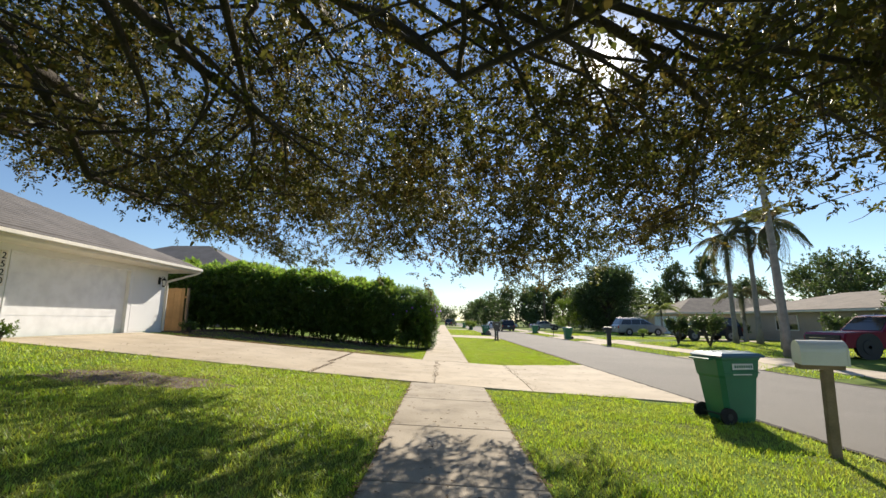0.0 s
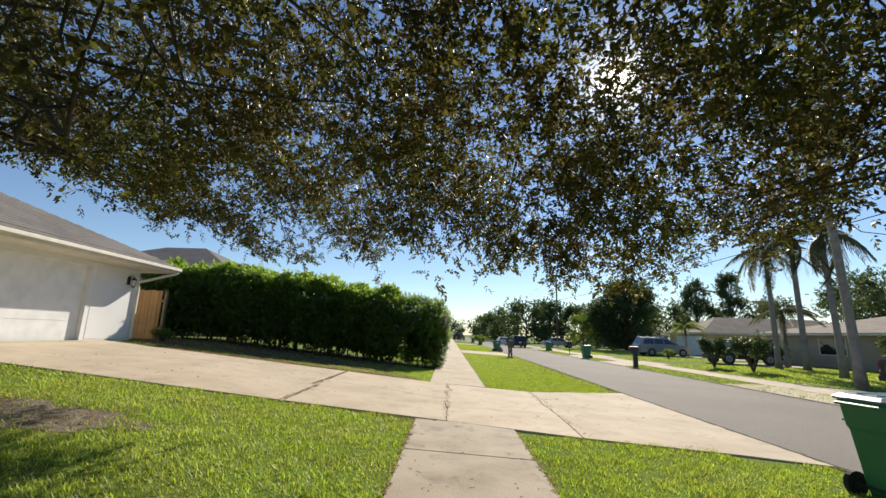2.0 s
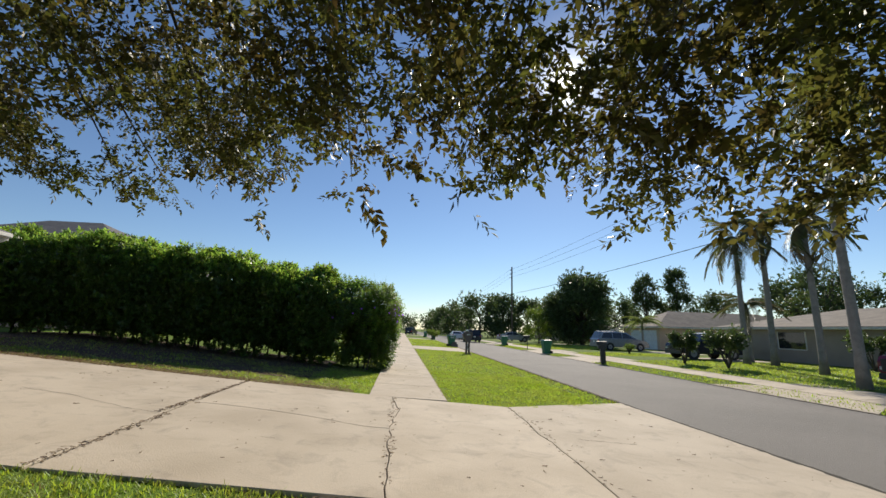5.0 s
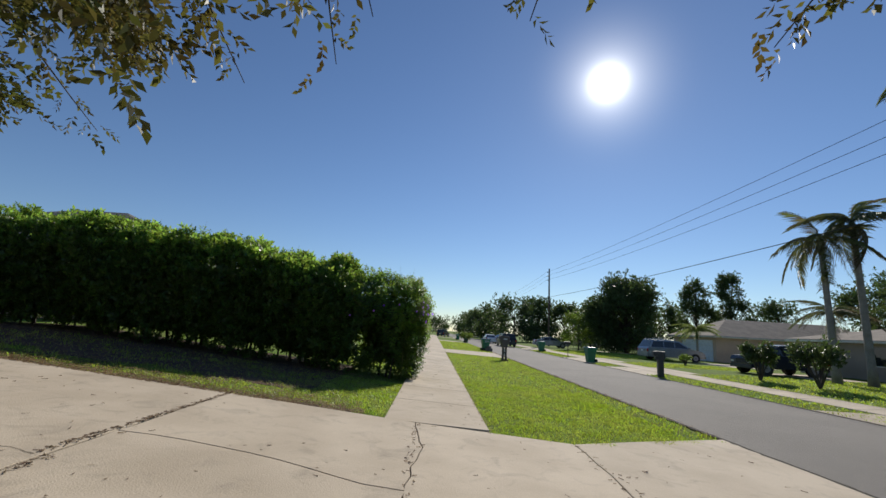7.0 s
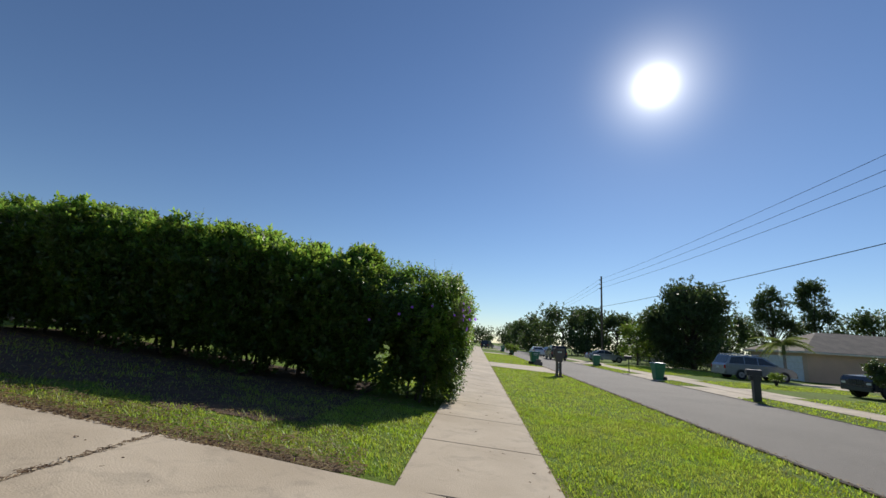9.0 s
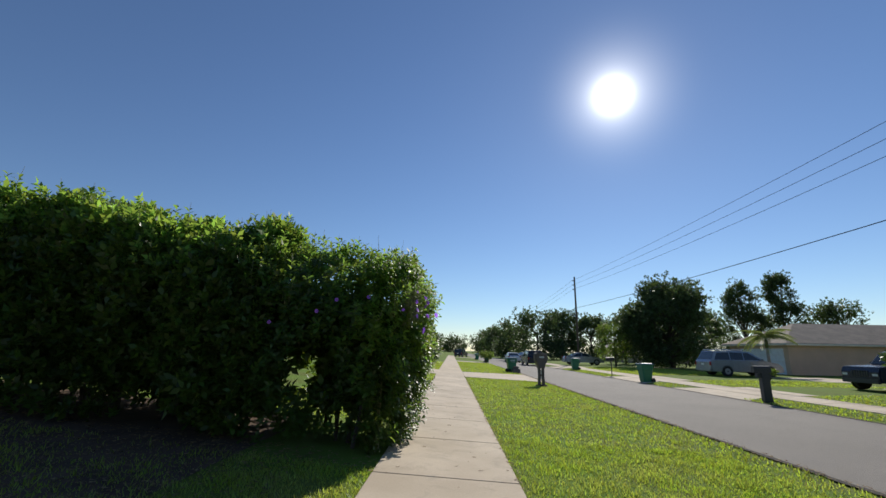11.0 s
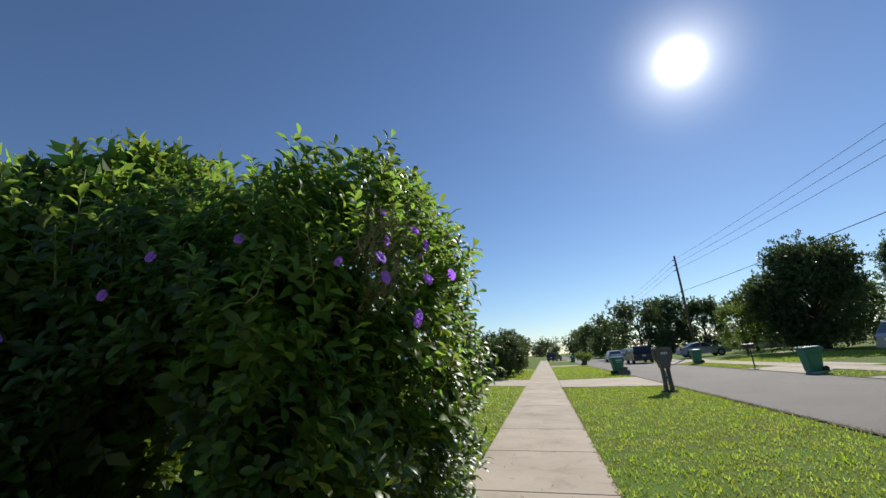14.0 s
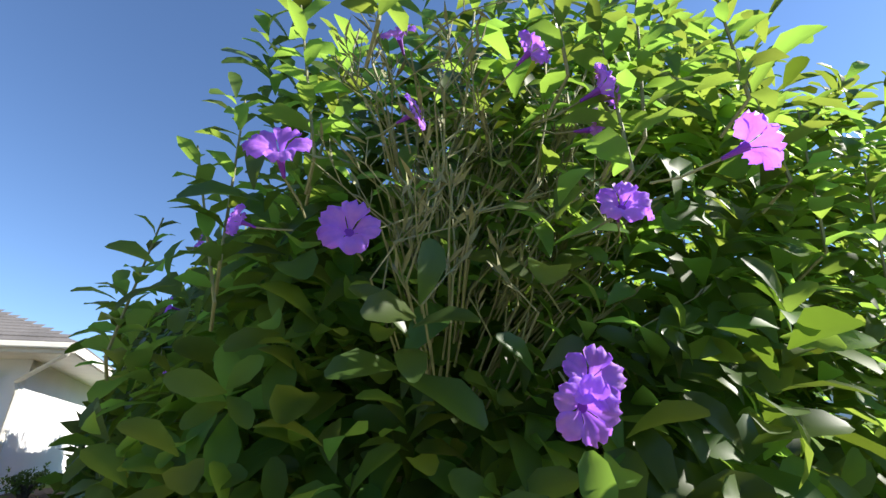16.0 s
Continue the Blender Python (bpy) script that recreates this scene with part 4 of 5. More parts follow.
FLOWERS = [
    ((-0.04, 18.66, 1.565), (0.9, -0.35, 0.1), 0.04), ((-0.045, 18.648, 1.535), (0.9, -0.4, -0.3), 0.042),
    ((-0.11, 18.35, 1.80), (0.8, -0.3, 0.4), 0.042), ((-0.12, 18.43, 1.725), (0.9, -0.3, 0.1), 0.042),
    ((0.01, 18.70, 1.745), (0.7, -0.5, 0.2), 0.036), ((0.0, 18.74, 1.76), (0.6, 0.4, 0.3), 0.034),
    ((0.12, 18.77, 1.77), (0.6, 0.6, 0.3), 0.04), ((-0.13, 18.49, 2.06), (0.6, -0.5, 0.4), 0.034),
    ((-0.14, 18.52, 1.93), (0.6, 0.5, 0.2), 0.034), ((-0.03, 18.65, 2.0), (0.5, 0.4, 0.5), 0.036),
    ((0.0, 18.74, 1.94), (0.7, 0.6, 0.3), 0.042), ((-0.03, 18.74, 1.89), (0.5, 0.3, -0.2), 0.034),
    ((-0.3, 18.32, 1.80), (-0.2, -0.8, 0.3), 0.03), ((-0.75, 18.24, 1.95), (0.2, -0.9, 0.2), 0.035),
    ((-1.15, 18.16, 1.9), (0.1, -0.9, 0.2), 0.035), ((-1.4, 18.16, 1.75), (0.1, -0.9, 0.1), 0.035),
    ((-2.0, 18.16, 1.6), (0.1, -0.9, 0.1), 0.035),
]

for (place, way, size) in FLOWERS:
    petunia(place, way, size * 0.84)


def petunia_stems():
    """The thin bare stalks from which the violet flowers grow."""
    t = thing("petunia_stalks", pose(-0.3, 18.66, 0.05), "thin grey-green stalks and narrow leaves in the hedge", "plant")
    r = random.Random(4)
    bm = bmesh.new()
    places, ways = [], []
    for i in range(150):
        x, y, z = r.uniform(0.02, 0.17), r.uniform(-0.18, 0.26), r.uniform(1.58, 2.0)
        d = Vector((r.uniform(0.0, 0.5), r.uniform(-0.9, 1.0), r.uniform(0.2, 1.0))).normalized()
        ln = r.uniform(0.05, 0.17)
        q = Vector((x, y, z)) + d * ln * 0.6
        e = q + (d + Vector((r.uniform(-0.5, 0.5), r.uniform(-0.7, 0.7), r.uniform(-0.2, 0.6)))).normalized() * ln * 0.5
        side = q + (d + Vector((r.uniform(-0.6, 0.6), r.uniform(-1, 1), 0.2))).normalized() * ln * 0.4
        tube([(x - 0.1, y * 0.6 + 0.01, z - 0.09), (x, y, z), q, e], [0.002, 0.0017, 0.0013, 0.0008], 4, bm)
        tube([q, side], [0.0012, 0.0008], 4, bm)
        for k in range(5):
            places.append(q.lerp(e if k else side, r.random()))
            ways.append(d + Vector((r.uniform(-1, 1), r.uniform(-1, 1), r.uniform(-0.3, 0.5))))
    for i in range(4):
        y = r.uniform(-0.15, 0.15)
        tube([(-0.3, y, -0.05), (-0.3, y, 0.9), (-0.14, y * 0.4 + 0.03, 1.5)], 0.004, 5, bm)
    tagged(part("stalk_tangle", bm, M["stem"], t), kind="stuff")
    g = np.random.default_rng(2)
    v, f = scatter(*leaf_simple(0.16, 0.05), np.array(places), frames_along(np.array(ways)), g.uniform(0.02, 0.05, len(places)))
    tagged(quads_mesh("narrow_leaves", v, f, M["stem"], t), kind="stuff")


petunia_stems()


# ---- white house with garage ----
def hip_roof(x0, y0, x1, y1, z, rise, over, mat, parent, name="roof"):
    bm = bmesh.new()
    a, b, c, d = x0 - over, y0 - over, x1 + over, y1 + over
    half = min(c - a, d - b) / 2
    if c - a > d - b:
        r0, r1 = (a + half, (b + d) / 2), (c - half, (b + d) / 2)
    else:
        r0, r1 = ((a + c) / 2, b + half), ((a + c) / 2, d - half)
    lo = [bm.verts.new((x, y, z)) for x, y in ((a, b), (c, b), (c, d), (a, d))]
    lift = [bm.verts.new((x, y, z - 0.03)) for x, y in ((a, b), (c, b), (c, d), (a, d))]
    p, q = bm.verts.new((*r0, z + rise)), bm.verts.new((*r1, z + rise))
    if c - a > d - b:
        fs = ((lo[0], lo[1], q, p), (lo[1], lo[2], q), (lo[2], lo[3], p, q), (lo[3], lo[0], p))
    else:
        fs = ((lo[0], lo[1], p), (lo[1], lo[2], q, p), (lo[2], lo[3], q), (lo[3], lo[0], p, q))
    for fc in fs:
        bm.faces.new(fc)
    bm.faces.new(lift)
    for i in range(4):
        bm.faces.new((lo[i], lift[i], lift[(i + 1) % 4], lo[(i + 1) % 4]))
    bmesh.ops.recalc_face_normals(bm, faces=bm.faces[:])
    return part(name, bm, mat, parent)


def fascia(x0, y0, x1, y1, z, h, over, mat, parent):
    a, b, c, d = x0 - over, y0 - over, x1 + over, y1 + over
    for bx in ((a - 0.02, b - 0.02, c + 0.02, b + 0.02), (a - 0.02, d - 0.02, c + 0.02, d + 0.02), (a - 0.02, b + 0.02, a + 0.02, d - 0.02), (c - 0.02, b + 0.02, c + 0.02, d - 0.02)):
        part("fascia", box(bx[0], bx[1], z - h, bx[2], bx[3], z - 0.035), mat, parent)
    part("soffit", box(a + 0.02, b + 0.02, z - h - 0.012, c - 0.02, d - 0.02, z - h), mat, parent)


def white_house():
    t = thing("house", pose(0, 0, 0), "white stucco house with a double garage and grey shingle hip roof", "house")
    FX, CY, B, E = -10.24, 15.12, land(-10) - 0.02, 3.14
    D0, D1, OV = 9.3, 13.3, 0.78
    # front wall with the garage opening
    part("wall", box(FX - 0.22, D1, B - 0.2, FX, CY, E), M["stucco"], t)
    part("wall", box(FX - 0.22, 4.0, B - 0.2, FX, D0, E), M["stucco"], t)
    part("wall", box(FX - 0.22, D0, B + 2.13, FX, D1, E), M["stucco"], t)
    part("wall", box(-24, CY - 0.22, B - 0.2, FX - 0.22, CY, E), M["stucco"], t)
    part("wall", box(-24, 4.0, B - 0.2, FX - 0.22, 4.22, E), M["stucco"], t)
    part("wall", box(-24.2, 4.0, B - 0.2, -24, CY, E), M["stucco"], t)
    door = part("garage_door", box(FX - 0.16, D0, B, FX - 0.12, D1, B + 2.13), M["door_white"], t, "closed white sectional garage door")
    for i in range(4):
        z = B + 0.02 + i * 0.527
        part("panel", box(FX - 0.12, D0 + 0.02, z, FX - 0.113, D1 - 0.02, z + 0.515, bevel=0.003), M["door_white"], door)
    for y in (D0, D1 - 0.05):
        part("door_frame", box(FX - 0.11, y, B, FX + 0.012, y + 0.05, B + 2.13), M["door_white"], t)
    part("door_frame", box(FX - 0.11, D0 + 0.05, B + 2.07, FX + 0.012, D1 - 0.05, B + 2.13), M["door_white"], t)
    # siding courses low on the corner
    for i in range(26):
        z = B + 0.06 + i * 0.083
        part("siding_board", box(FX, D1 + 0.12, z, FX + 0.008, CY, z + 0.078), M["stucco"], t)
    roof = hip_roof(-24, 4.0, FX, CY, E + 0.2, 3.0, OV, M["shingle"], t)
    slope = 3.0 / ((CY - 4.0 + 2 * OV) / 2)
    run = (CY - 4.0 + 2 * OV) / 2
    for i in range(1, 30):
        s = i / 30
        xx, zz = FX + OV - run * s, E + 0.2 + 3.0 * s
        y0, y1 = 4.0 - OV + run * s, CY + OV - run * s
        bm = bmesh.new()
        prism([(xx, zz + 0.004), (xx - 0.22, zz + 0.004 + 0.22 * slope), (xx - 0.22, zz + 0.22 * slope + 0.01), (xx, zz + 0.02)], y1 - y0 - 0.04, "y", bm, at=y0 + 0.02)
        part("shingle_course", bm, M["shingle"], roof)
    fascia(-24, 4.0, FX, CY, E + 0.2, 0.2, OV - 0.02, M["trim"], t)
    part("gutter", box(FX + OV + 0.01, 3.2, E + 0.06, FX + OV + 0.1, CY + OV, E + 0.17, bevel=0.02), M["trim"], t)
    part("downspout", tube([(FX + OV + 0.03, CY + 0.7, E + 0.08), (FX + OV - 0.02, CY + 0.66, E - 0.02), (FX + 0.09, CY - 0.1, E - 0.42), (FX + 0.06, CY - 0.05, E - 0.6), (FX + 0.06, CY - 0.05, B + 0.05)], 0.045, 6), M["trim"], t)
    part("downspout", tube([(-15.0, CY + 0.06, E), (-15.0, CY + 0.06, B)], 0.045, 6), M["trim"], t)
    for x in (-16.6,):
        w = part("window", box(x - 0.6, CY, B + 0.9, x + 0.6, CY + 0.03, B + 2.0), M["glass"], t)
        part("window_frame", box(x - 0.68, CY, B + 0.82, x + 0.68, CY + 0.05, B + 0.9), M["trim"], w)
        part("window_frame", box(x - 0.68, CY, B + 2.0, x + 0.68, CY + 0.05, B + 2.08), M["trim"], w)
        part("window_frame", box(x - 0.03, CY + 0.03, B + 0.9, x + 0.03, CY + 0.045, B + 2.0), M["trim"], w)
    # column of house numbers beside the door
    plate = part("number_board", box(FX, 9.06, 2.1, FX + 0.02, 9.22, 2.95), M["trim"], t)
    for k, ch in enumerate("2520"):
        cu = bpy.data.curves.new("digit", "FONT")
        cu.body, cu.size, cu.extrude, cu.align_x = ch, 0.22, 0.006, "CENTER"
        tmp = new("tmp", cu)
        me = bpy.data.meshes.new_from_object(tmp.evaluated_get(bpy.context.evaluated_depsgraph_get()))
        bpy.data.objects.remove(tmp)
        me.materials.append(M["black"])
        d = new("digit", me)
        d.parent = plate
        d.matrix_local = pose(FX + 0.024, 9.14, 2.75 - k * 0.2, 90, 0, 90)
    return t


white_house()


def wall_lantern(m):
    t = thing("wall_lantern", m, "black metal lantern on the garage wall", "lamp")
    part("back_plate", prism([(-0.06, -0.12), (0.06, -0.12), (0.06, 0.12), (0.0, 0.16), (-0.06, 0.12)], 0.02, "x", bevel=0.004), M["black"], t)
    part("arm", tube([(0.02, 0, 0.0), (0.1, 0, 0.16), (0.17, 0, 0.14), (0.17, 0, 0.1)], 0.01, 6), M["black"], t)
    part("cap", tube([(0.17, 0, 0.02), (0.17, 0, 0.07), (0.17, 0, 0.11)], [0.085, 0.06, 0.012], 8), M["black"], t)
    part("globe", tube([(0.17, 0, -0.17), (0.17, 0, 0.015)], [0.05, 0.07], 8), M["lamp_clear"], t)
    part("base", tube([(0.17, 0, -0.22), (0.17, 0, -0.17)], [0.02, 0.06], 8), M["black"], t)
    for k in range(4):
        a = k * math.pi / 2
        part("bar", tube([(0.17 + 0.06 * math.cos(a), 0.06 * math.sin(a), -0.17), (0.17 + 0.078 * math.cos(a), 0.078 * math.sin(a), 0.02)], 0.006, 4), M["black"], t)


wall_lantern(pose(-10.22, 14.66, 2.72))


def plank_fence():
    t = thing("fence", pose(0, 0, 0), "honey-coloured wooden plank fence between house and hedge", "fence")
    x = -11.9
    i = 0
    while x < -10.5:
        h = 1.72 + 0.015 * math.sin(i * 2.1)
        b = land(x)
        part("plank", prism([(x, b - 0.03), (x + 0.135, b - 0.03), (x + 0.135, b + h), (x, b + h)], 0.02, "y", at=16.7 + 0.004 * (i % 2)), M["fence"], t)
        x += 0.142
        i += 1
    part("rail", box(-11.9, 16.73, 1.2, -10.4, 16.79, 1.29), M["fence"], t)
    part("rail", box(-11.9, 16.73, 2.2, -10.4, 16.79, 2.29), M["fence"], t)
    part("post", box(-10.42, 16.72, land(-10.4) - 0.1, -10.34, 16.82, 2.62), M["post_wood"], t)


plank_fence()


# ---- bins ----
def bin_thing(m, label, stripe=True, group="wheeled bins"):
    t = thing("wheeled_bin", m, label, "bin", group)
    # front is -y, wheels at +y
    bm = bmesh.new()
    rings = []
    for z, w, f, b in ((0.02, 0.23, -0.26, 0.24), (0.1, 0.245, -0.28, 0.26), (0.7, 0.285, -0.33, 0.33), (0.74, 0.3, -0.35, 0.35), (0.98, 0.315, -0.37, 0.38), (1.0, 0.33, -0.385, 0.39), (1.02, 0.33, -0.385, 0.39)):
        c = 0.06
        rings.append([bm.verts.new((x, y, z)) for x, y in ((-w + c, f), (w - c, f), (w, f + c), (w, b - c), (w - c, b), (-w + c, b), (-w, b - c), (-w, f + c))])
    for a, b in zip(rings, rings[1:]):
        for k in range(8):
            bm.faces.new((a[k], a[(k + 1) % 8], b[(k + 1) % 8], b[k]))
    bm.faces.new(rings[0][::-1]), bm.faces.new(rings[-1])
    body = part("body", bm, M["bin_green"], t)
    lid = bmesh.new()
    rings = []
    for z, s in ((1.022, 1.0), (1.05, 1.0), (1.085, 0.86), (1.1, 0.6)):
        rings.append([lid.verts.new((x * s, y * s, z)) for x, y in ((-0.34, -0.41), (0.34, -0.41), (0.35, 0.36), (0.2, 0.42), (-0.2, 0.42), (-0.35, 0.36))])
    for a, b in zip(rings, rings[1:]):
        for k in range(6):
            lid.faces.new((a[k], a[(k + 1) % 6], b[(k + 1) % 6], b[k]))
    lid.faces.new(rings[0][::-1]), lid.faces.new(rings[-1])
    part("lid", lid, M["bin_lid"], t, "blue-green lid")
    for x in (-0.1, 0.1):
        part("lid_rib", box(x - 0.04, -0.38, 1.06, x + 0.04, 0.3, 1.105, bevel=0.012), M["bin_lid"], t)
    part("handle", tube([(-0.22, 0.4, 1.0), (-0.22, 0.47, 0.99), (0.22, 0.47, 0.99), (0.22, 0.4, 1.0)], 0.018, 6), M["bin_green"], t)
    for x in (-0.31, 0.27):
        w = part("wheel", tube([(x, 0.28, 0.13), (x + 0.05, 0.28, 0.13)], 0.13, 16), M["rubber"], t)
        part("hub", tube([(x - 0.008, 0.28, 0.13), (x + 0.058, 0.28, 0.13)], 0.05, 10), M["dark_plastic"], w)
    part("axle", tube([(-0.27, 0.28, 0.13), (0.27, 0.28, 0.13)], 0.014, 6), M["dark_plastic"], t)
    for s in (-1, 1):
        part("side_band", box(s * 0.318 - 0.008, -0.3, 0.78, s * 0.318 + 0.008, 0.3, 0.8), M["bin_green"], t)
    if stripe:
        # two printed bars on the side
        for s in (1,):
            lab = part("printed_label", box(-0.322, -0.2, 0.84, -0.312, 0.16, 0.93), M["print_white"], t, "white printed label, unreadable")
            for k in range(8):
                part("letter_bar", box(-0.326, -0.18 + k * 0.04, 0.865, -0.321, -0.18 + k * 0.04 + 0.026, 0.905), M["bin_green"], lab)
            part("printed_line", box(-0.309, -0.18, 0.752, -0.301, 0.14, 0.77), M["print_white"], t)
    return t


near_bin = bin_thing(pose(4.88, 6.45, land(4.88) - 0.03, 0, 0, 97), "green wheeled bin with blue-green lid on the verge")
far = "green wheeled bin at the kerb of the street"
for x, y, rz in ((11.9, 38.8, 280), (12.4, 55.0, 275), (5.0, 46.2, 100), (5.2, 72, 90), (5.1, 92, 95), (12.5, 80, 270)):
    tagged(copy_thing(near_bin, pose(x, y, land(x) - 0.03, 0, 0, rz)), far)


# ---- mailboxes ----
def arch_mailbox(m):
    t = thing("mailbox", m, "white arched metal mailbox on a leaning timber post", "mailbox", "mailboxes")
    post = part("post", box(-0.05, -0.05, -0.15, 0.05, 0.05, 1.0, bevel=0.006), M["post_wood"], t)
    outline = [(-0.13, 0)] + [(-0.13 * math.cos(math.pi * k / 10), 0.15 + 0.13 * math.sin(math.pi * k / 10)) for k in range(11)] + [(0.13, 0)]
    bm = prism([(a, b + 1.06) for a, b in outline], 0.44, "y", at=-0.16)
    part("box_body", bm, M["mailbox_white"], t, "white enamel box")
    part("door", prism([(a * 1.03, b * 1.02 + 1.055) for a, b in outline], 0.02, "y", at=-0.182), M["mailbox_white"], t)
    part("bracket", box(-0.07, -0.16, 1.0, 0.07, 0.28, 1.055), M["post_wood"], t)
    part("flag", box(0.132, -0.05, 1.16, 0.14, 0.1, 1.2), M["lamp_red"], t)
    part("knob", box(-0.02, -0.205, 1.25, 0.02, -0.182, 1.28), M["chrome"], t)


arch_mailbox(pose(4.81, 4.56, land(4.8), 0, -4, 70))


def moulded_mailbox(m):
    t = thing("mailbox", m, "grey-brown moulded plastic mailbox on a split post", "mailbox", "mailboxes")
    for s in (-1, 1):
        part("post", prism([(s * 0.05, -0.05), (s * 0.16, -0.05), (s * 0.13, 0.4), (s * 0.14, 0.82), (s * 0.05, 0.82)], 0.16, "y", at=-0.08, bevel=0.008), M["mailbox_grey"], t)
    flare = [(-0.14, 0.76), (0.14, 0.76), (0.18, 0.92), (0.27, 1.08), (0.29, 1.18), (0.29, 1.36), (-0.29, 1.36), (-0.29, 1.18), (-0.27, 1.08), (-0.18, 0.92)]
    part("box_body", prism(flare, 0.28, "y", at=-0.14, bevel=0.015), M["mailbox_grey"], t)
    part("cap", prism([(-0.3, 1.362), (0.3, 1.362), (0.27, 1.43), (0.2, 1.46), (-0.2, 1.46), (-0.27, 1.43)], 0.3, "y", at=-0.15, bevel=0.01), M["stone"], t, "lighter grey top")
    part("door", box(-0.305, -0.11, 1.1, -0.29, 0.11, 1.35, bevel=0.005), M["mailbox_grey"], t)
    for k in range(4):
        part("number_bar", box(-0.11 + k * 0.06, -0.148, 1.22, -0.07 + k * 0.06, -0.141, 1.3), M["print_white"], t)
    # white fillings stand in for the sunlit driveway showing through the slots
    part("slot_bar", box(-0.02, -0.03, 0.3, 0.02, 0.03, 0.42), M["print_white"], t)
    part("slot_bar", box(-0.02, -0.03, 0.5, 0.02, 0.03, 0.68), M["print_white"], t)
    part("cross_piece", box(-0.06, -0.07, 0.43, 0.06, 0.07, 0.49), M["mailbox_grey"], t)
    part("soil_foot", tube([(0, 0, -0.05), (0, 0, 0.04)], [0.3, 0.24], 11), M["soil"], t)


moulded_mailbox(pose(4.5, 32.9, land(4.5), 0, 0, 12))


def post_mailbox(m, label, mat, w=0.16, h=1.1):
    t = thing("mailbox", m, label, "mailbox", "mailboxes")
    part("post", box(-w / 2, -w / 2, -0.1, w / 2, w / 2, h, bevel=0.01), mat, t)
    outline = [(-0.12, 0), (0.12, 0)] + [(0.12 * math.cos(math.pi * k / 8), 0.16 + 0.09 * math.sin(math.pi * k / 8)) for k in range(9)]
    part("box_body", prism([(a, b + h) for a, b in outline], 0.55, "y", at=-0.33, bevel=0.008), mat, t)
    part("door", prism([(a * 0.94, b * 0.94 + h + 0.005) for a, b in outline], 0.015, "y", at=-0.346), mat, t)
    if w > 0.1:
        part("paper_tube", box(-0.1, -0.25, h - 0.18, 0.1, 0.2, h - 0.02, bevel=0.02), mat, t)
    return t


post_mailbox(pose(11.85, 29.0, land(11.85), 0, 0, 260), "dark plastic mailbox on a thick post", M["dark_plastic"], 0.26, 1.0)
post_mailbox(pose(12.2, 45.0, land(12.2), 0, 0, 260), "small mailbox on a thin metal post", M["black"], 0.06, 1.05)


# ---- palms ----
def frond_mesh(length, droop, seed, leaflets=34, leaf=0.42):
    """One feather frond along +x: an arching rib with drooping leaflets."""
    r = np.random.default_rng(seed)
    verts, faces = [], []
    pts = []
    for i in range(leaflets + 1):
        s = i / leaflets
        pts.append(np.array((length * s * (1 - 0.25 * droop * s), 0, length * (0.35 * s - (0.5 + 0.6 * droop) * s * s))))
    for i in range(1, leaflets):
        s = i / leaflets
        p = pts[i]
        ln = leaf * (0.5 + 1.2 * s * (1 - s) * 2) * (1 if s > 0.12 else 0.2)
        for side in (-1, 1):
            tip = p + np.array((0.3 * ln, side * ln * r.uniform(0.45, 0.75), -ln * r.uniform(0.7, 1.3)))
            mid = (p + tip) / 2 + np.array((0, side * 0.06, 0.06))
            k = len(verts)
            wdt = np.array((0.013, 0, 0)) * (leaf / 0.42)
            verts += [p - wdt, p + wdt, mid + wdt, mid - wdt, tip]
            faces += [(k, k + 1, k + 2, k + 3), (k + 3, k + 2, k + 4, k + 4)]
    for i in range(leaflets):
        k = len(verts)
        wd = 0.025 * (1 - i / leaflets) + 0.006
        verts += [pts[i] + (0, -wd, 0), pts[i] + (0, wd, 0), pts[i + 1] + (0, wd, 0), pts[i + 1] + (0, -wd, 0)]
        faces.append((k, k + 1, k + 2, k + 3))
    return verts, faces


def palm(x, y, height, seed, fronds=15, length=2.4, trunk=0.15, lean=0.0, label="tall slender palm with drooping feather fronds", rise=(-0.95, 1.3), leaf=None):
    t = thing("palm_tree", pose(x, y, land(x) - 0.05), label, "palm tree", "palms")
    r = random.Random(seed)
    pts = [(lean * (i / 8) ** 1.5, 0, height * i / 8) for i in range(9)]
    tr = part("trunk", tube(pts, [trunk * (1.35 if i == 0 else 1.0 - 0.03 * i) for i in range(9)], 12), M["palm_bark"], t, smooth=True)
    rings = bmesh.new()
    for i in range(1, int(height / 0.35)):
        z = i * 0.35
        cx = lean * (z / height) ** 1.5
        tube([(cx, 0, z - 0.012), (cx, 0, z + 0.012)], trunk * 1.02, 12, rings)
    tagged(part("ring_bark", rings, M["palm_bark"], tr), kind="stuff")
    part("crownshaft", tube([(lean, 0, height - 0.05), (lean, 0, height + 0.4), (lean, 0, height + 0.9)], [trunk * 0.9, trunk * 1.0, trunk * 0.4], 10), M["frond"], t, smooth=True)
    for k in range(fronds):
        a = k * 2.4 + r.uniform(-0.2, 0.2)
        el = r.uniform(*rise)
        verts, faces = frond_mesh(length * r.uniform(0.85, 1.15), r.uniform(0.6, 1.5), seed * 50 + k, leaflets=46, leaf=0.66 * length / 2.4)
        me = bpy.data.meshes.new("frond")
        me.from_pydata([tuple(v) for v in verts], [], [f if f[2] != f[3] and len(set(f)) == 4 else f[:3] for f in faces])
        me.materials.append(leaf or M["frond"])
        f = new("frond", me)
        f.parent = t
        f.matrix_local = Matrix.Translation((lean, 0, height + 0.7)) @ Euler((0, -el, a)).to_matrix().to_4x4()
    return t


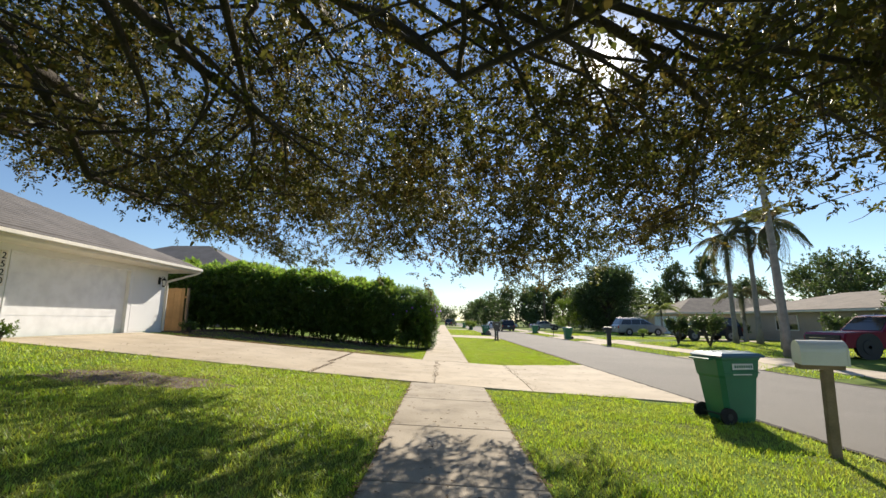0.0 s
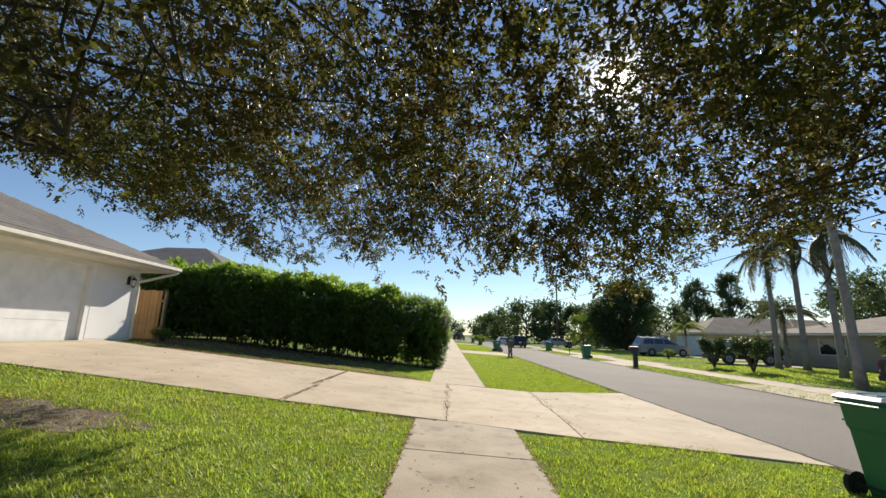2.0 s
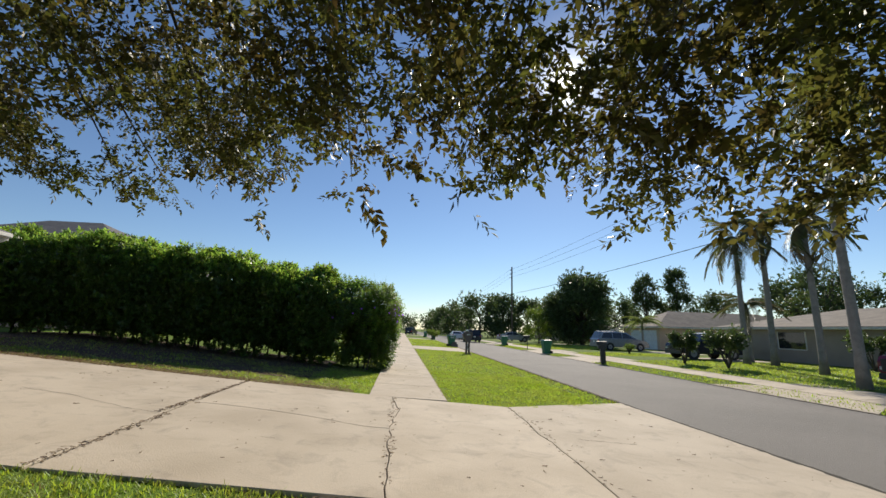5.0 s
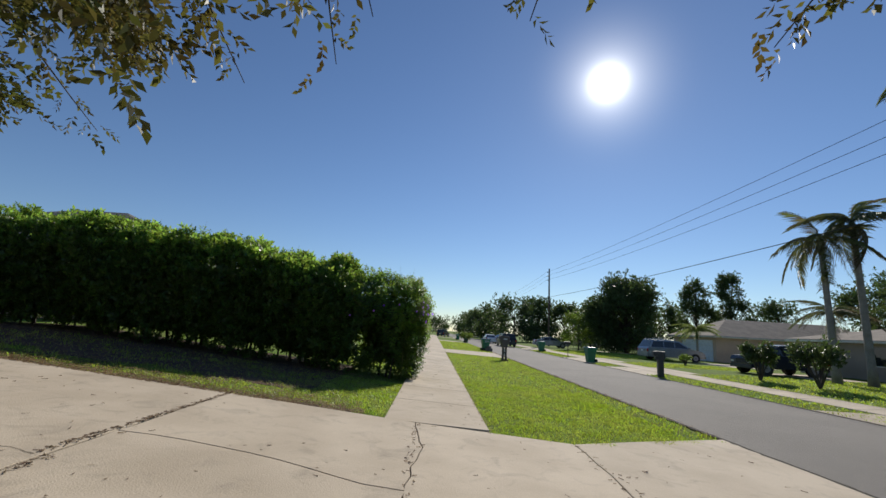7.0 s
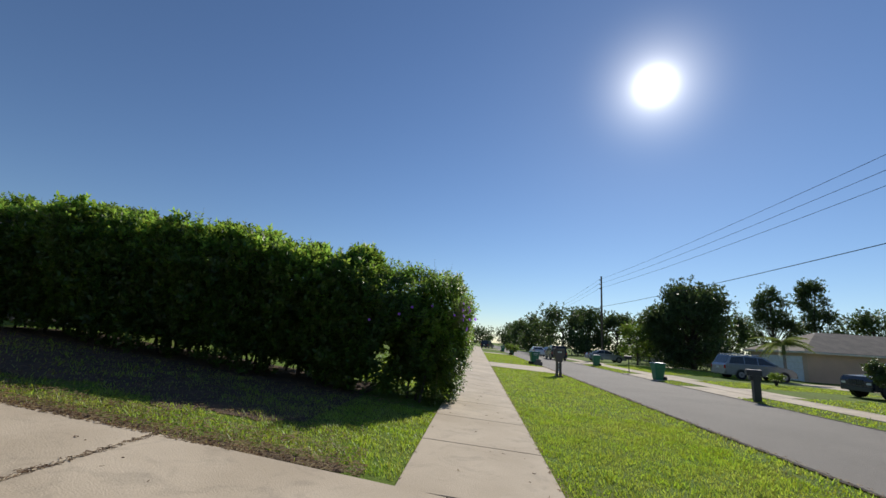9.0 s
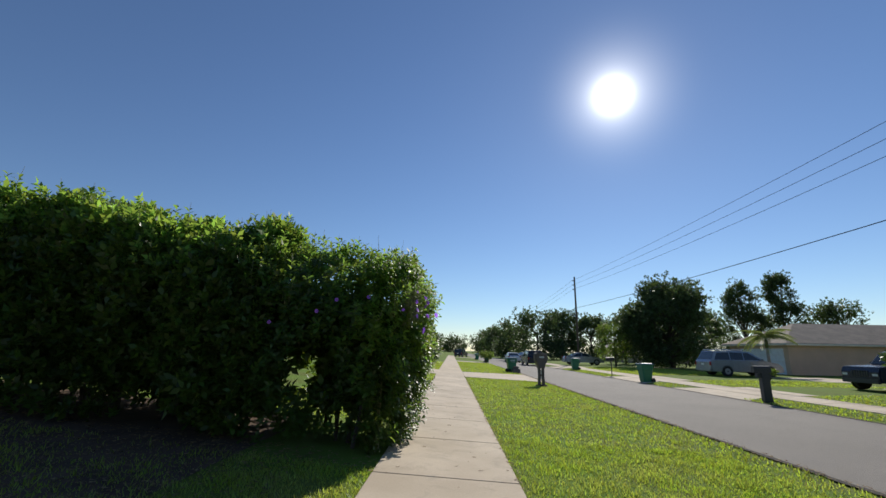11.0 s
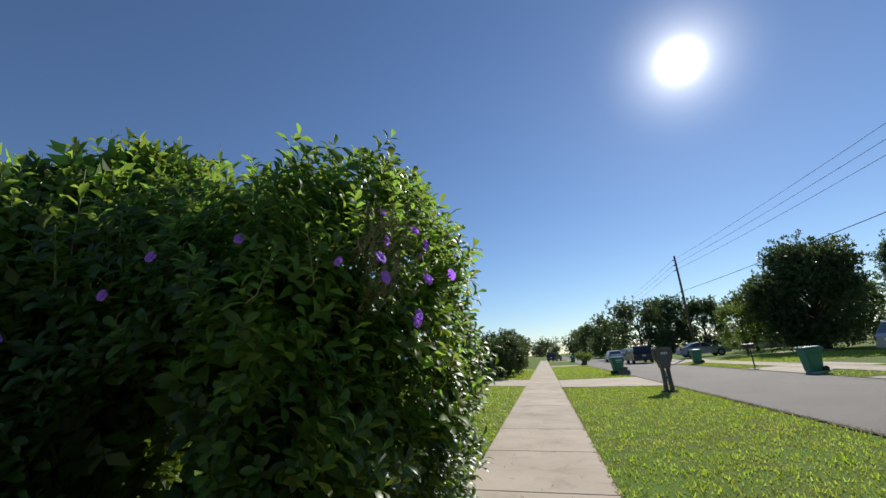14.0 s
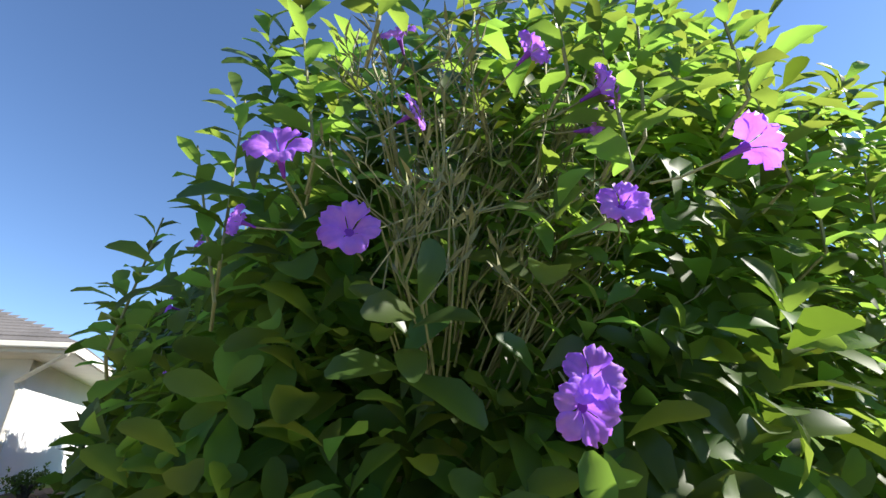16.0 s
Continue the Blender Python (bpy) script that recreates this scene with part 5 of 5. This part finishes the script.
palm(20.1, 28.1, 6.5, 1, 15, 2.2, 0.16, 0.0)
palm(21.3, 27.5, 7.4, 2, 15, 2.3, 0.17, 0.0)
palm(18.7, 22.3, 6.2, 3, 14, 2.1, 0.15, -0.1)
palm(15.2, 17.8, 9.6, 4, 16, 1.8, 0.16, -0.3)
palm(24.5, 46.0, 2.1, 5, 17, 1.7, 0.12, 0.0, "young palm with a pale upright crown beside a garage", rise=(0.25, 1.25), leaf=M["frond_pale"])
palm(22.6, 30.6, 2.9, 6, 14, 1.8, 0.14, 0.0, "young palm with a low crown in a front garden")
palm(-7.5, 62, 4.6, 7, 13, 2.0, 0.14, 0.0, "distant palm behind the hedge")


# ---- vehicles ----
def wheel(parent, x, y, r, w, s, rim):
    ty = part("wheel", tube([(x, y - w / 2, r), (x, y + w / 2, r)], r, 20), M["rubber"], parent)
    yy = y + s * (w / 2 + 0.004)
    part("rim", tube([(x, yy - 0.02, r), (x, yy + 0.006, r)], r * 0.62, 14), rim, ty)
    part("hub", tube([(x, yy, r), (x, yy + s * 0.02, r)], r * 0.16, 8), M["dark_plastic"], ty)
    return ty


def vehicle(name, m, label, paint, length, width, lower, cabin, glass, wheels, r, lift=0.0, rails=False, grille="plain", bed=False):
    """lower, cabin, glass: side outlines (x, z), front at -x; the sides taper inwards above the waist."""
    t = thing(name, m, label, "car", "parked vehicles")
    hw = width / 2
    body = part("body", prism([(x, z + lift) for x, z in lower], width, "y", at=-hw, bevel=0.05), paint, t, smooth=False)
    bm = bmesh.new()
    zs = [z for _, z in cabin]
    lo_z, hi_z = min(zs), max(zs)

    def inset(z):
        return 0.03 + 0.16 * (z - lo_z) / (hi_z - lo_z)
    a = [bm.verts.new((x, -hw + inset(z), z + lift)) for x, z in cabin]
    b = [bm.verts.new((x, hw - inset(z), z + lift)) for x, z in cabin]
    bm.faces.new(a), bm.faces.new(b[::-1])
    for i in range(len(cabin)):
        k = (i + 1) % len(cabin)
        bm.faces.new((a[i], b[i], b[k], a[k]))
    bmesh.ops.recalc_face_normals(bm, faces=bm.faces[:])
    bmesh.ops.bevel(bm, geom=[e for e in bm.edges if e.calc_face_angle(0) > 0.4], offset=0.03, segments=2, affect="EDGES")
    part("cabin", bm, paint, t)
    for outline in glass:
        for s in (-1, 1):
            g = bmesh.new()
            v = [g.verts.new((x, s * (hw - inset(z) + 0.006), z + lift)) for x, z in outline]
            v2 = [g.verts.new((x, s * (hw - inset(z) - 0.006), z + lift)) for x, z in outline]
            g.faces.new(v), g.faces.new(v2[::-1])
            for i in range(len(v)):
                k = (i + 1) % len(v)
                g.faces.new((v[i], v2[i], v2[k], v[k]))
            bmesh.ops.recalc_face_normals(g, faces=g.faces[:])
            part("side_window", g, M["glass"], t)
    # windscreen and rear window: the sloping ends of the cabin
    for (x0, z0), (x1, z1) in ((cabin[0], cabin[1]), (cabin[-1], cabin[-2])):
        g = bmesh.new()
        q = []
        for f in (0.1, 0.92):
            x, z = x0 + (x1 - x0) * f, z0 + (z1 - z0) * f
            out = -0.012 if x1 > x0 else 0.012
            w = hw - inset(z) - 0.1
            q.append([(x + out, -w, z + lift + 0.012), (x + out, w, z + lift + 0.012)])
        v = [g.verts.new(c) for c in (*q[0], *q[1][::-1])]
        g.faces.new(v)
        e = bmesh.ops.extrude_face_region(g, geom=g.faces[:])
        bmesh.ops.translate(g, vec=(0.02 if x1 > x0 else -0.02, 0, -0.01), verts=[u for u in e["geom"] if isinstance(u, bmesh.types.BMVert)])
        bmesh.ops.recalc_face_normals(g, faces=g.faces[:])
        part("windscreen" if x1 > x0 else "rear_window", g, M["glass"], t)
    for x in wheels:
        for s in (-1, 1):
            wheel(t, x, s * (hw - 0.1), r, 0.22, s, M["dark_plastic"] if bed else M["rim"])
            part("wheel_arch", tube([(x, s * (hw + 0.004) - 0.01, r + 0.02), (x, s * (hw + 0.004), r + 0.02)], r * 1.17, 20), M["dark_plastic"], t)
    xf, xr = min(x for x, _ in lower), max(x for x, _ in lower)
    zb = 0.62 + lift
    for s in (-1, 1):
        part("headlight", box(xf - 0.015, s * (hw - 0.22) - 0.14, zb, xf + 0.1, s * (hw - 0.22) + 0.14, zb + 0.14, bevel=0.02), M["lamp_clear"], t)
        part("tail_light", box(xr - 0.1, s * (hw - 0.1) - 0.07, zb + 0.1, xr + 0.015, s * (hw - 0.1) + 0.07, zb + 0.36, bevel=0.015), M["lamp_red"], t)
        cx = cabin[0][0] + 0.3
        part("wing_mirror", box(cx - 0.06, s * (hw + 0.08) - 0.08, cabin[0][1] + lift, cx + 0.06, s * (hw + 0.08) + 0.08, cabin[0][1] + lift + 0.16, bevel=0.03), paint, t)
        for gx in (cabin[0][0] + 0.95,):
            part("door_handle", box(gx, s * (hw + 0.012) - 0.012, cabin[0][1] + lift - 0.12, gx + 0.16, s * (hw + 0.012) + 0.012, cabin[0][1] + lift - 0.08), M["chrome"], t)
        if rails:
            part("roof_rail", tube([(cabin[1][0] + 0.3, s * (hw - 0.24), hi_z + lift + 0.05), (cabin[-2][0] - 0.1, s * (hw - 0.24), hi_z + lift + 0.05)], 0.022, 6), M["chrome"], t)
            for px in (cabin[1][0] + 0.35, cabin[-2][0] - 0.2):
                part("rail_foot", box(px - 0.03, s * (hw - 0.24) - 0.02, hi_z + lift - 0.02, px + 0.03, s * (hw - 0.24) + 0.02, hi_z + lift + 0.05), M["chrome"], t)
    part("front_bumper", box(xf - 0.06, -hw + 0.05, 0.32 + lift, xf + 0.1, hw - 0.05, 0.52 + lift, bevel=0.03), M["dark_plastic"], t)
    part("rear_bumper", box(xr - 0.1, -hw + 0.05, 0.34 + lift, xr + 0.06, hw - 0.05, 0.54 + lift, bevel=0.03), M["dark_plastic"] if bed else paint, t)
    if grille == "slots":
        for k in range(7):
            part("grille_slot", box(xf - 0.012, -0.36 + k * 0.12 - 0.035, 0.6 + lift, xf + 0.02, -0.36 + k * 0.12 + 0.035, 0.86 + lift), M["black"], t)
    elif bed:
        part("grille", box(xf - 0.03, -0.82, 0.58 + lift, xf + 0.02, 0.82, 1.0 + lift, bevel=0.02), M["black"], t, "black grille across the whole front")
        for k in range(3):
            part("grille_bar", box(xf - 0.045, -0.6, 0.66 + lift + k * 0.1, xf - 0.028, 0.6, 0.68 + lift + k * 0.1), M["chrome"], t)
    else:
        part("grille", box(xf - 0.012, -0.5, 0.6 + lift, xf + 0.02, 0.5, 0.76 + lift), M["black"], t)
    part("number_plate", box(xr + 0.005, -0.16, 0.72 + lift, xr + 0.02, 0.16, 0.86 + lift), M["print_white"], t)
    return t


VAN = dict(length=5.1, width=1.95, lower=[(-2.5, 0.3), (2.5, 0.3), (2.52, 0.95), (2.45, 1.08), (-1.2, 1.08), (-2.2, 0.92), (-2.5, 0.7)],
           cabin=[(-1.35, 1.05), (-0.35, 1.68), (0.4, 1.76), (2.05, 1.72), (2.42, 1.05)],
           glass=[[(-1.05, 1.12), (-0.25, 1.6), (0.1, 1.62), (0.1, 1.12)], [(0.16, 1.12), (0.16, 1.62), (1.05, 1.64), (1.05, 1.12)], [(1.11, 1.12), (1.11, 1.64), (1.95, 1.6), (2.2, 1.12)]], wheels=(-1.6, 1.4), r=0.33)
SUV = dict(length=4.6, width=1.85, lower=[(-2.25, 0.35), (2.25, 0.35), (2.27, 1.0), (2.22, 1.1), (-0.95, 1.1), (-2.15, 1.02), (-2.25, 0.8)],
           cabin=[(-0.95, 1.07), (-0.45, 1.68), (0.3, 1.76), (2.0, 1.74), (2.2, 1.07)],
           glass=[[(-0.75, 1.15), (-0.35, 1.62), (0.25, 1.65), (0.25, 1.15)], [(0.31, 1.15), (0.31, 1.65), (1.1, 1.65), (1.1, 1.15)], [(1.16, 1.15), (1.16, 1.65), (1.92, 1.62), (2.05, 1.15)]], wheels=(-1.45, 1.35), r=0.37)
TRUCK = dict(length=5.4, width=1.95, lower=[(-2.7, 0.5), (2.7, 0.5), (2.72, 1.05), (2.7, 1.15), (-1.1, 1.15), (-2.6, 1.1), (-2.7, 0.9)],
             cabin=[(-1.1, 1.12), (-0.45, 1.78), (0.0, 1.84), (0.95, 1.82), (1.15, 1.12)],
             glass=[[(-0.85, 1.2), (-0.35, 1.72), (0.15, 1.75), (0.15, 1.2)], [(0.21, 1.2), (0.21, 1.75), (0.85, 1.74), (0.98, 1.2)]], wheels=(-1.75, 1.65), r=0.46, bed=True)
SEDAN = dict(length=4.6, width=1.8, lower=[(-2.3, 0.28), (2.3, 0.28), (2.32, 0.8), (2.2, 0.98), (-0.9, 0.94), (-2.1, 0.82), (-2.3, 0.6)],
             cabin=[(-1.0, 0.92), (-0.2, 1.38), (0.3, 1.43), (0.95, 1.38), (1.75, 0.95)],
             glass=[[(-0.75, 0.98), (-0.12, 1.33), (0.3, 1.37), (0.3, 0.98)], [(0.36, 0.98), (0.36, 1.37), (0.9, 1.33), (1.4, 0.98)]], wheels=(-1.4, 1.4), r=0.32)

vehicle("minivan", pose(21.2, 44.6, land(19) - 0.01, 0, 0, 180), "silver-blue minivan with roof rails on a driveway", M["silver"], rails=True, **VAN)
vehicle("jeep", pose(20.9, 32.6, land(20), 0, 0, 0), "dark blue off-roader with slotted grille on a driveway", M["navy"], grille="slots", **SUV)
vehicle("pickup_truck", pose(18.9, 17.2, land(17), 0, 0, 0), "dark red pickup truck with big black tyres on a driveway", M["red"], lift=-0.08, **TRUCK)
vehicle("minivan", pose(10.3, 66.0, land(10.3), 0, 0, 270), "dark minivan parked at the roadside", M["navy"], **VAN)
vehicle("car", pose(9.6, 78.0, land(9.6), 0, 0, 270), "white car parked on the street", M["white_car"], **SEDAN)
vehicle("car", pose(13.6, 88.0, land(13.6), 0, 0, 200), "white car on a distant driveway", M["white_car"], **SEDAN)
vehicle("car", pose(2.6, 112.0, land(2.6), 0, 0, 250), "dark car on a distant driveway", M["navy"], **SUV)
vehicle("car", pose(16.5, 66.0, land(16.5), 0, 0, 180), "grey car on a distant driveway", M["silver"], **SEDAN)


# ---- houses across the street and behind ----
def far_house(name, x0, y0, x1, y1, wall_h, rise, wall_mat, roof_mat, label, door=None, windows=(), over=0.5):
    b = land(max(x0, 16) if x0 > 0 else x0) - 0.05
    t = thing(name, pose(0, 0, b), label, "house", "houses of the street")
    part("wall", box(x0, y0, 0, x1, y0 + 0.2, wall_h), wall_mat, t)
    part("wall", box(x0, y1 - 0.2, 0, x1, y1, wall_h), wall_mat, t)
    part("wall", box(x0, y0 + 0.2, 0, x0 + 0.2, y1 - 0.2, wall_h), wall_mat, t)
    part("wall", box(x1 - 0.2, y0 + 0.2, 0, x1, y1 - 0.2, wall_h), wall_mat, t)
    hip_roof(x0, y0, x1, y1, wall_h + 0.12, rise, over, roof_mat, t)
    fascia(x0, y0, x1, y1, wall_h + 0.12, 0.16, over - 0.02, M["trim"], t)
    face = x0 if x0 > 0 else x1
    s = -1 if x0 > 0 else 1
    if door:
        d = part("garage_door", box(min(face, face + s * 0.03), door[0], 0, max(face, face + s * 0.03), door[1], 2.1), M["door_white"], t, "white garage door")
        for k in range(3):
            part("panel_groove", box(face + s * 0.031 - 0.004, door[0] + 0.05, 0.5 + k * 0.53, face + s * 0.031 + 0.004, door[1] - 0.05, 0.53 + k * 0.53), M["trim"], d)
    for y, w in windows:
        wd = part("window", box(min(face, face + s * 0.02), y - w / 2, 0.9, max(face, face + s * 0.02), y + w / 2, 2.0), M["glass"], t)
        for q in (y - w / 2 - 0.06, y + w / 2):
            part("window_frame", box(face + s * 0.02 - 0.02, q, 0.86, face + s * 0.02 + 0.02, q + 0.06, 2.05), M["trim"], wd)
        part("window_frame", box(face + s * 0.02 - 0.02, y - w / 2, 0.84, face + s * 0.02 + 0.02, y + w / 2, 0.9), M["trim"], wd)
    return t


far_house("house", 26.5, 21.0, 37, 37.5, 2.25, 1.4, M["grey_wall"], M["shingle_tan"], "low beige house with tan shingle hip roof", None, ((24.2, 1.4), (31.5, 2.0)))
far_house("house", 27.6, 48.0, 46, 55.2, 2.4, 1.85, M["tan_wall"], M["shingle_tan"], "low tan house with white garage door", (48.5, 53.6), ())
far_house("house", 30, 84, 42, 98, 2.4, 2.6, M["grey_wall"], M["shingle"], "low grey house among trees", None, ((90, 2.0),))
far_house("house", 26.5, 0, 37, 14, 2.35, 2.0, M["tan_wall"], M["shingle_tan"], "low tan house across the street", None, ((6, 2.0),))
far_house("house", -26, 24.0, -11.2, 36, 2.6, 3.1, M["grey_wall"], M["shingle"], "neighbour's house with grey hip roof behind the hedge", None, ((30, 1.6),))
far_house("house", -26, 66.0, -12, 80, 2.5, 2.4, M["stucco"], M["shingle"], "white house further along the street", None, ((72, 1.6),))

# ---- trees and shrubs ----
leafy_tree(24.3, 60, 8.9, 9.2, M["tree"], "large dense dark-green tree beside a house", 0, 0.35, 21, 56, 11000, 0.32)
leafy_tree(42.8, 75, 12.2, 8.0, M["tree"], "tall feathery pine behind a roof", 0, 0.25, 22, 44, 4200, 0.3, "cone")
leafy_tree(48.9, 75.5, 13.4, 8.5, M["tree"], "tall feathery pine behind a roof", 0, 0.25, 23, 44, 4200, 0.3, "cone")
leafy_tree(56.0, 74, 8.6, 9.0, M["tree"], "dark tree behind a roof", 0, 0.25, 24, 24, 1800, 0.36)
leafy_tree(44.0, 44, 8.8, 9.5, M["tree"], "broad green tree behind the houses", 0, 0.3, 25, 30, 2600, 0.34)
leafy_tree(41.0, 31, 8.2, 9.0, M["tree_light"], "bright green tree behind the houses", 0, 0.3, 26, 30, 2600, 0.34)
leafy_tree(45.0, 25, 9.5, 9.0, M["tree"], "broad green tree behind the houses", 0, 0.3, 27, 30, 2600, 0.34)
leafy_tree(48.0, 52, 8.5, 8.5, M["tree"], "green tree behind the houses", 0, 0.3, 28, 26, 2000, 0.36)
leafy_tree(19.0, 62, 4.6, 4.4, M["tree_light"], "pale green shrub tree by the street", 0, 0.12, 29, 18, 1300, 0.22)
leafy_tree(25.0, 74, 6.5, 7.0, M["tree"], "dark green tree by a small house", 0, 0.2, 30, 22, 1600, 0.3)
leafy_tree(31.0, 79, 7.5, 7.0, M["tree"], "dark green tree among houses", 0, 0.2, 31, 22, 1600, 0.34)
for i, (x, y, hgt, w) in enumerate(((17.5, 98, 8.8, 12.0), (24, 104, 9.6, 9), (15.5, 122, 8.4, 10), (32, 110, 9, 9), (16, 150, 8.5, 12), (17, 185, 9, 14), (40, 100, 9, 10), (-9, 150, 8, 9), (18, 230, 10, 16), (-12, 210, 9, 12), (2, 330, 10, 22), (48, 96, 9, 10))):
    leafy_tree(x, y, hgt, w, M["tree"], "dark rounded tree far along the street", 0, 0.3, 40 + i, 26, 1600, 0.34 + y / 500)


def shrub(x, y, height, width, leaf, label, seed, size=0.16, sprays=500):
    t = thing("shrub", pose(x, y, land(x) - 0.03), label, "shrub", "shrubs")
    r = random.Random(seed)
    g = np.random.default_rng(seed)
    bm = bmesh.new()
    ends = []
    for k in range(7):
        a = k * 0.9 + r.uniform(-0.3, 0.3)
        e = Vector((math.cos(a) * width * 0.33, math.sin(a) * width * 0.33, height * r.uniform(0.55 if sprays < 800 else 0.28, 0.85)))
        tube([(0, 0, -0.02), e * 0.5 + Vector((0, 0, 0.08)), e], [0.045, 0.03, 0.012], 5, bm)
        ends.append(e)
    part("woody_base", bm, M["bark"], t)
    k = g.integers(0, 7, sprays)
    p = np.array(ends)[k] + unit(g.normal(size=(sprays, 3))) * (width * 0.23 * g.uniform(0.3, 1.1, sprays))[:, None]
    p = p[p[:, 2] > 0.1]
    v, f = scatter(*TREE_SPRAY, p, frames_along(g.normal(size=p.shape) + (0, 0, 0.5)), size / 0.1 * g.uniform(0.7, 1.3, len(p)))
    tagged(quads_mesh("leaves", v, f, leaf, t), kind="stuff")


shrub(15.9, 27.6, 1.9, 1.3, M["tree"], "dark-leaved shrub on bare stems in a front garden", 1)
shrub(16.3, 24.9, 2.0, 1.8, M["tree"], "dark-leaved shrub on bare stems in a front garden", 2)
shrub(24.5, 25.0, 2.0, 1.8, M["tree"], "rounded shrub against a house wall", 3)
shrub(24.8, 34.5, 1.6, 1.5, M["tree"], "rounded shrub against a house wall", 4)
leafy_tree(24.6, 19.6, 5.6, 4.6, M["tree"], "small dark glossy-leaved tree behind a parked truck", 0, 0.14, 33, 22, 2600, 0.2)
shrub(5.0, 70.0, 1.4, 1.9, M["tree_light"], "spiky shrub at the kerb", 6)
shrub(-9.6, 15.75, 0.45, 0.6, M["hedge"], "small low plant at the house corner", 7, 0.07, 160)
shrub(-9.3, 8.4, 0.4, 0.6, M["hedge"], "small low plant beside the garage", 8, 0.07, 160)
shrub(18.5, 38.0, 0.8, 0.8, M["tree_light"], "small potted shrub beside a driveway", 9, 0.1, 160)
for i, (x, y) in enumerate(((-2.2, 43.6), (-2.0, 46.6), (-2.3, 50.0), (-1.9, 54))):
    shrub(x, y, 2.5, 2.9, M["tree"], "dark rounded hedge shrub beside the sidewalk", 20 + i, 0.15, 2200)



def kerb_block(x, y):
    t = thing("stone_block", pose(x, y, land(x) - 0.04, 0, 0, 12), "rough grey stone block beside a wheeled bin", "stone block")
    part("block", box(-0.3, -0.2, 0.0, 0.3, 0.2, 0.32, bevel=0.04), M["stone"], t)
    part("upper_block", box(-0.2, -0.15, 0.322, 0.22, 0.14, 0.5, bevel=0.05), M["stone"], t)


kerb_block(5.15, 45.0)

# ---- utility poles and cables ----
def pole(x, y, height):
    t = thing("utility_pole", pose(x, y, land(x) - 0.3), "dark wooden utility pole with insulators", "utility pole", "utility poles")
    part("mast", tube([(0, 0, 0), (0, 0, height * 0.5), (0, 0, height + 0.3)], [0.16, 0.14, 0.11], 10), M["pole_wood"], t)
    for k, z in enumerate((0.25, 0.9, 1.55)):
        part("insulator", tube([(-0.34, 0, height - z), (-0.1, 0, height - z)], [0.05, 0.03], 8), M["black"], t)
        part("bracket", box(-0.3, -0.03, height - z - 0.08, 0.0, 0.03, height - z - 0.03), M["black"], t)
    part("cable_clamp", box(-0.18, -0.06, height - 4.4, -0.1, 0.06, height - 4.2), M["black"], t)
    return t


PY = [(18.4, -12), (18.4, 74), (18.4, 145), (18.4, 220), (18.4, 300)]
for x, y in PY:
    pole(x, y, 12.3)


def cable(a, b, sag, radius, label):
    pts = []
    for i in range(25):
        s = i / 24
        p = Vector(a).lerp(Vector(b), s)
        p.z -= sag * 4 * s * (1 - s)
        pts.append(p)
    tagged(obj("cable", tube(pts, radius, 5), M["wire"]), label, "cable", "overhead cables")


for (xa, ya), (xb, yb) in zip(PY, PY[1:]):
    for dz, sag in ((0.25, 0.9), (0.9, 0.95), (1.55, 1.0)):
        cable((xa - 0.34, ya, land(xa) - 0.3 + 12.3 - dz), (xb - 0.34, yb, land(xb) - 0.3 + 12.3 - dz), sag, 0.013, "thin black overhead power line between poles")
    cable((xa - 0.15, ya, land(xa) - 0.3 + 8.0), (xb - 0.15, yb, land(xb) - 0.3 + 8.0), 0.75, 0.022, "thick black overhead telephone cable")
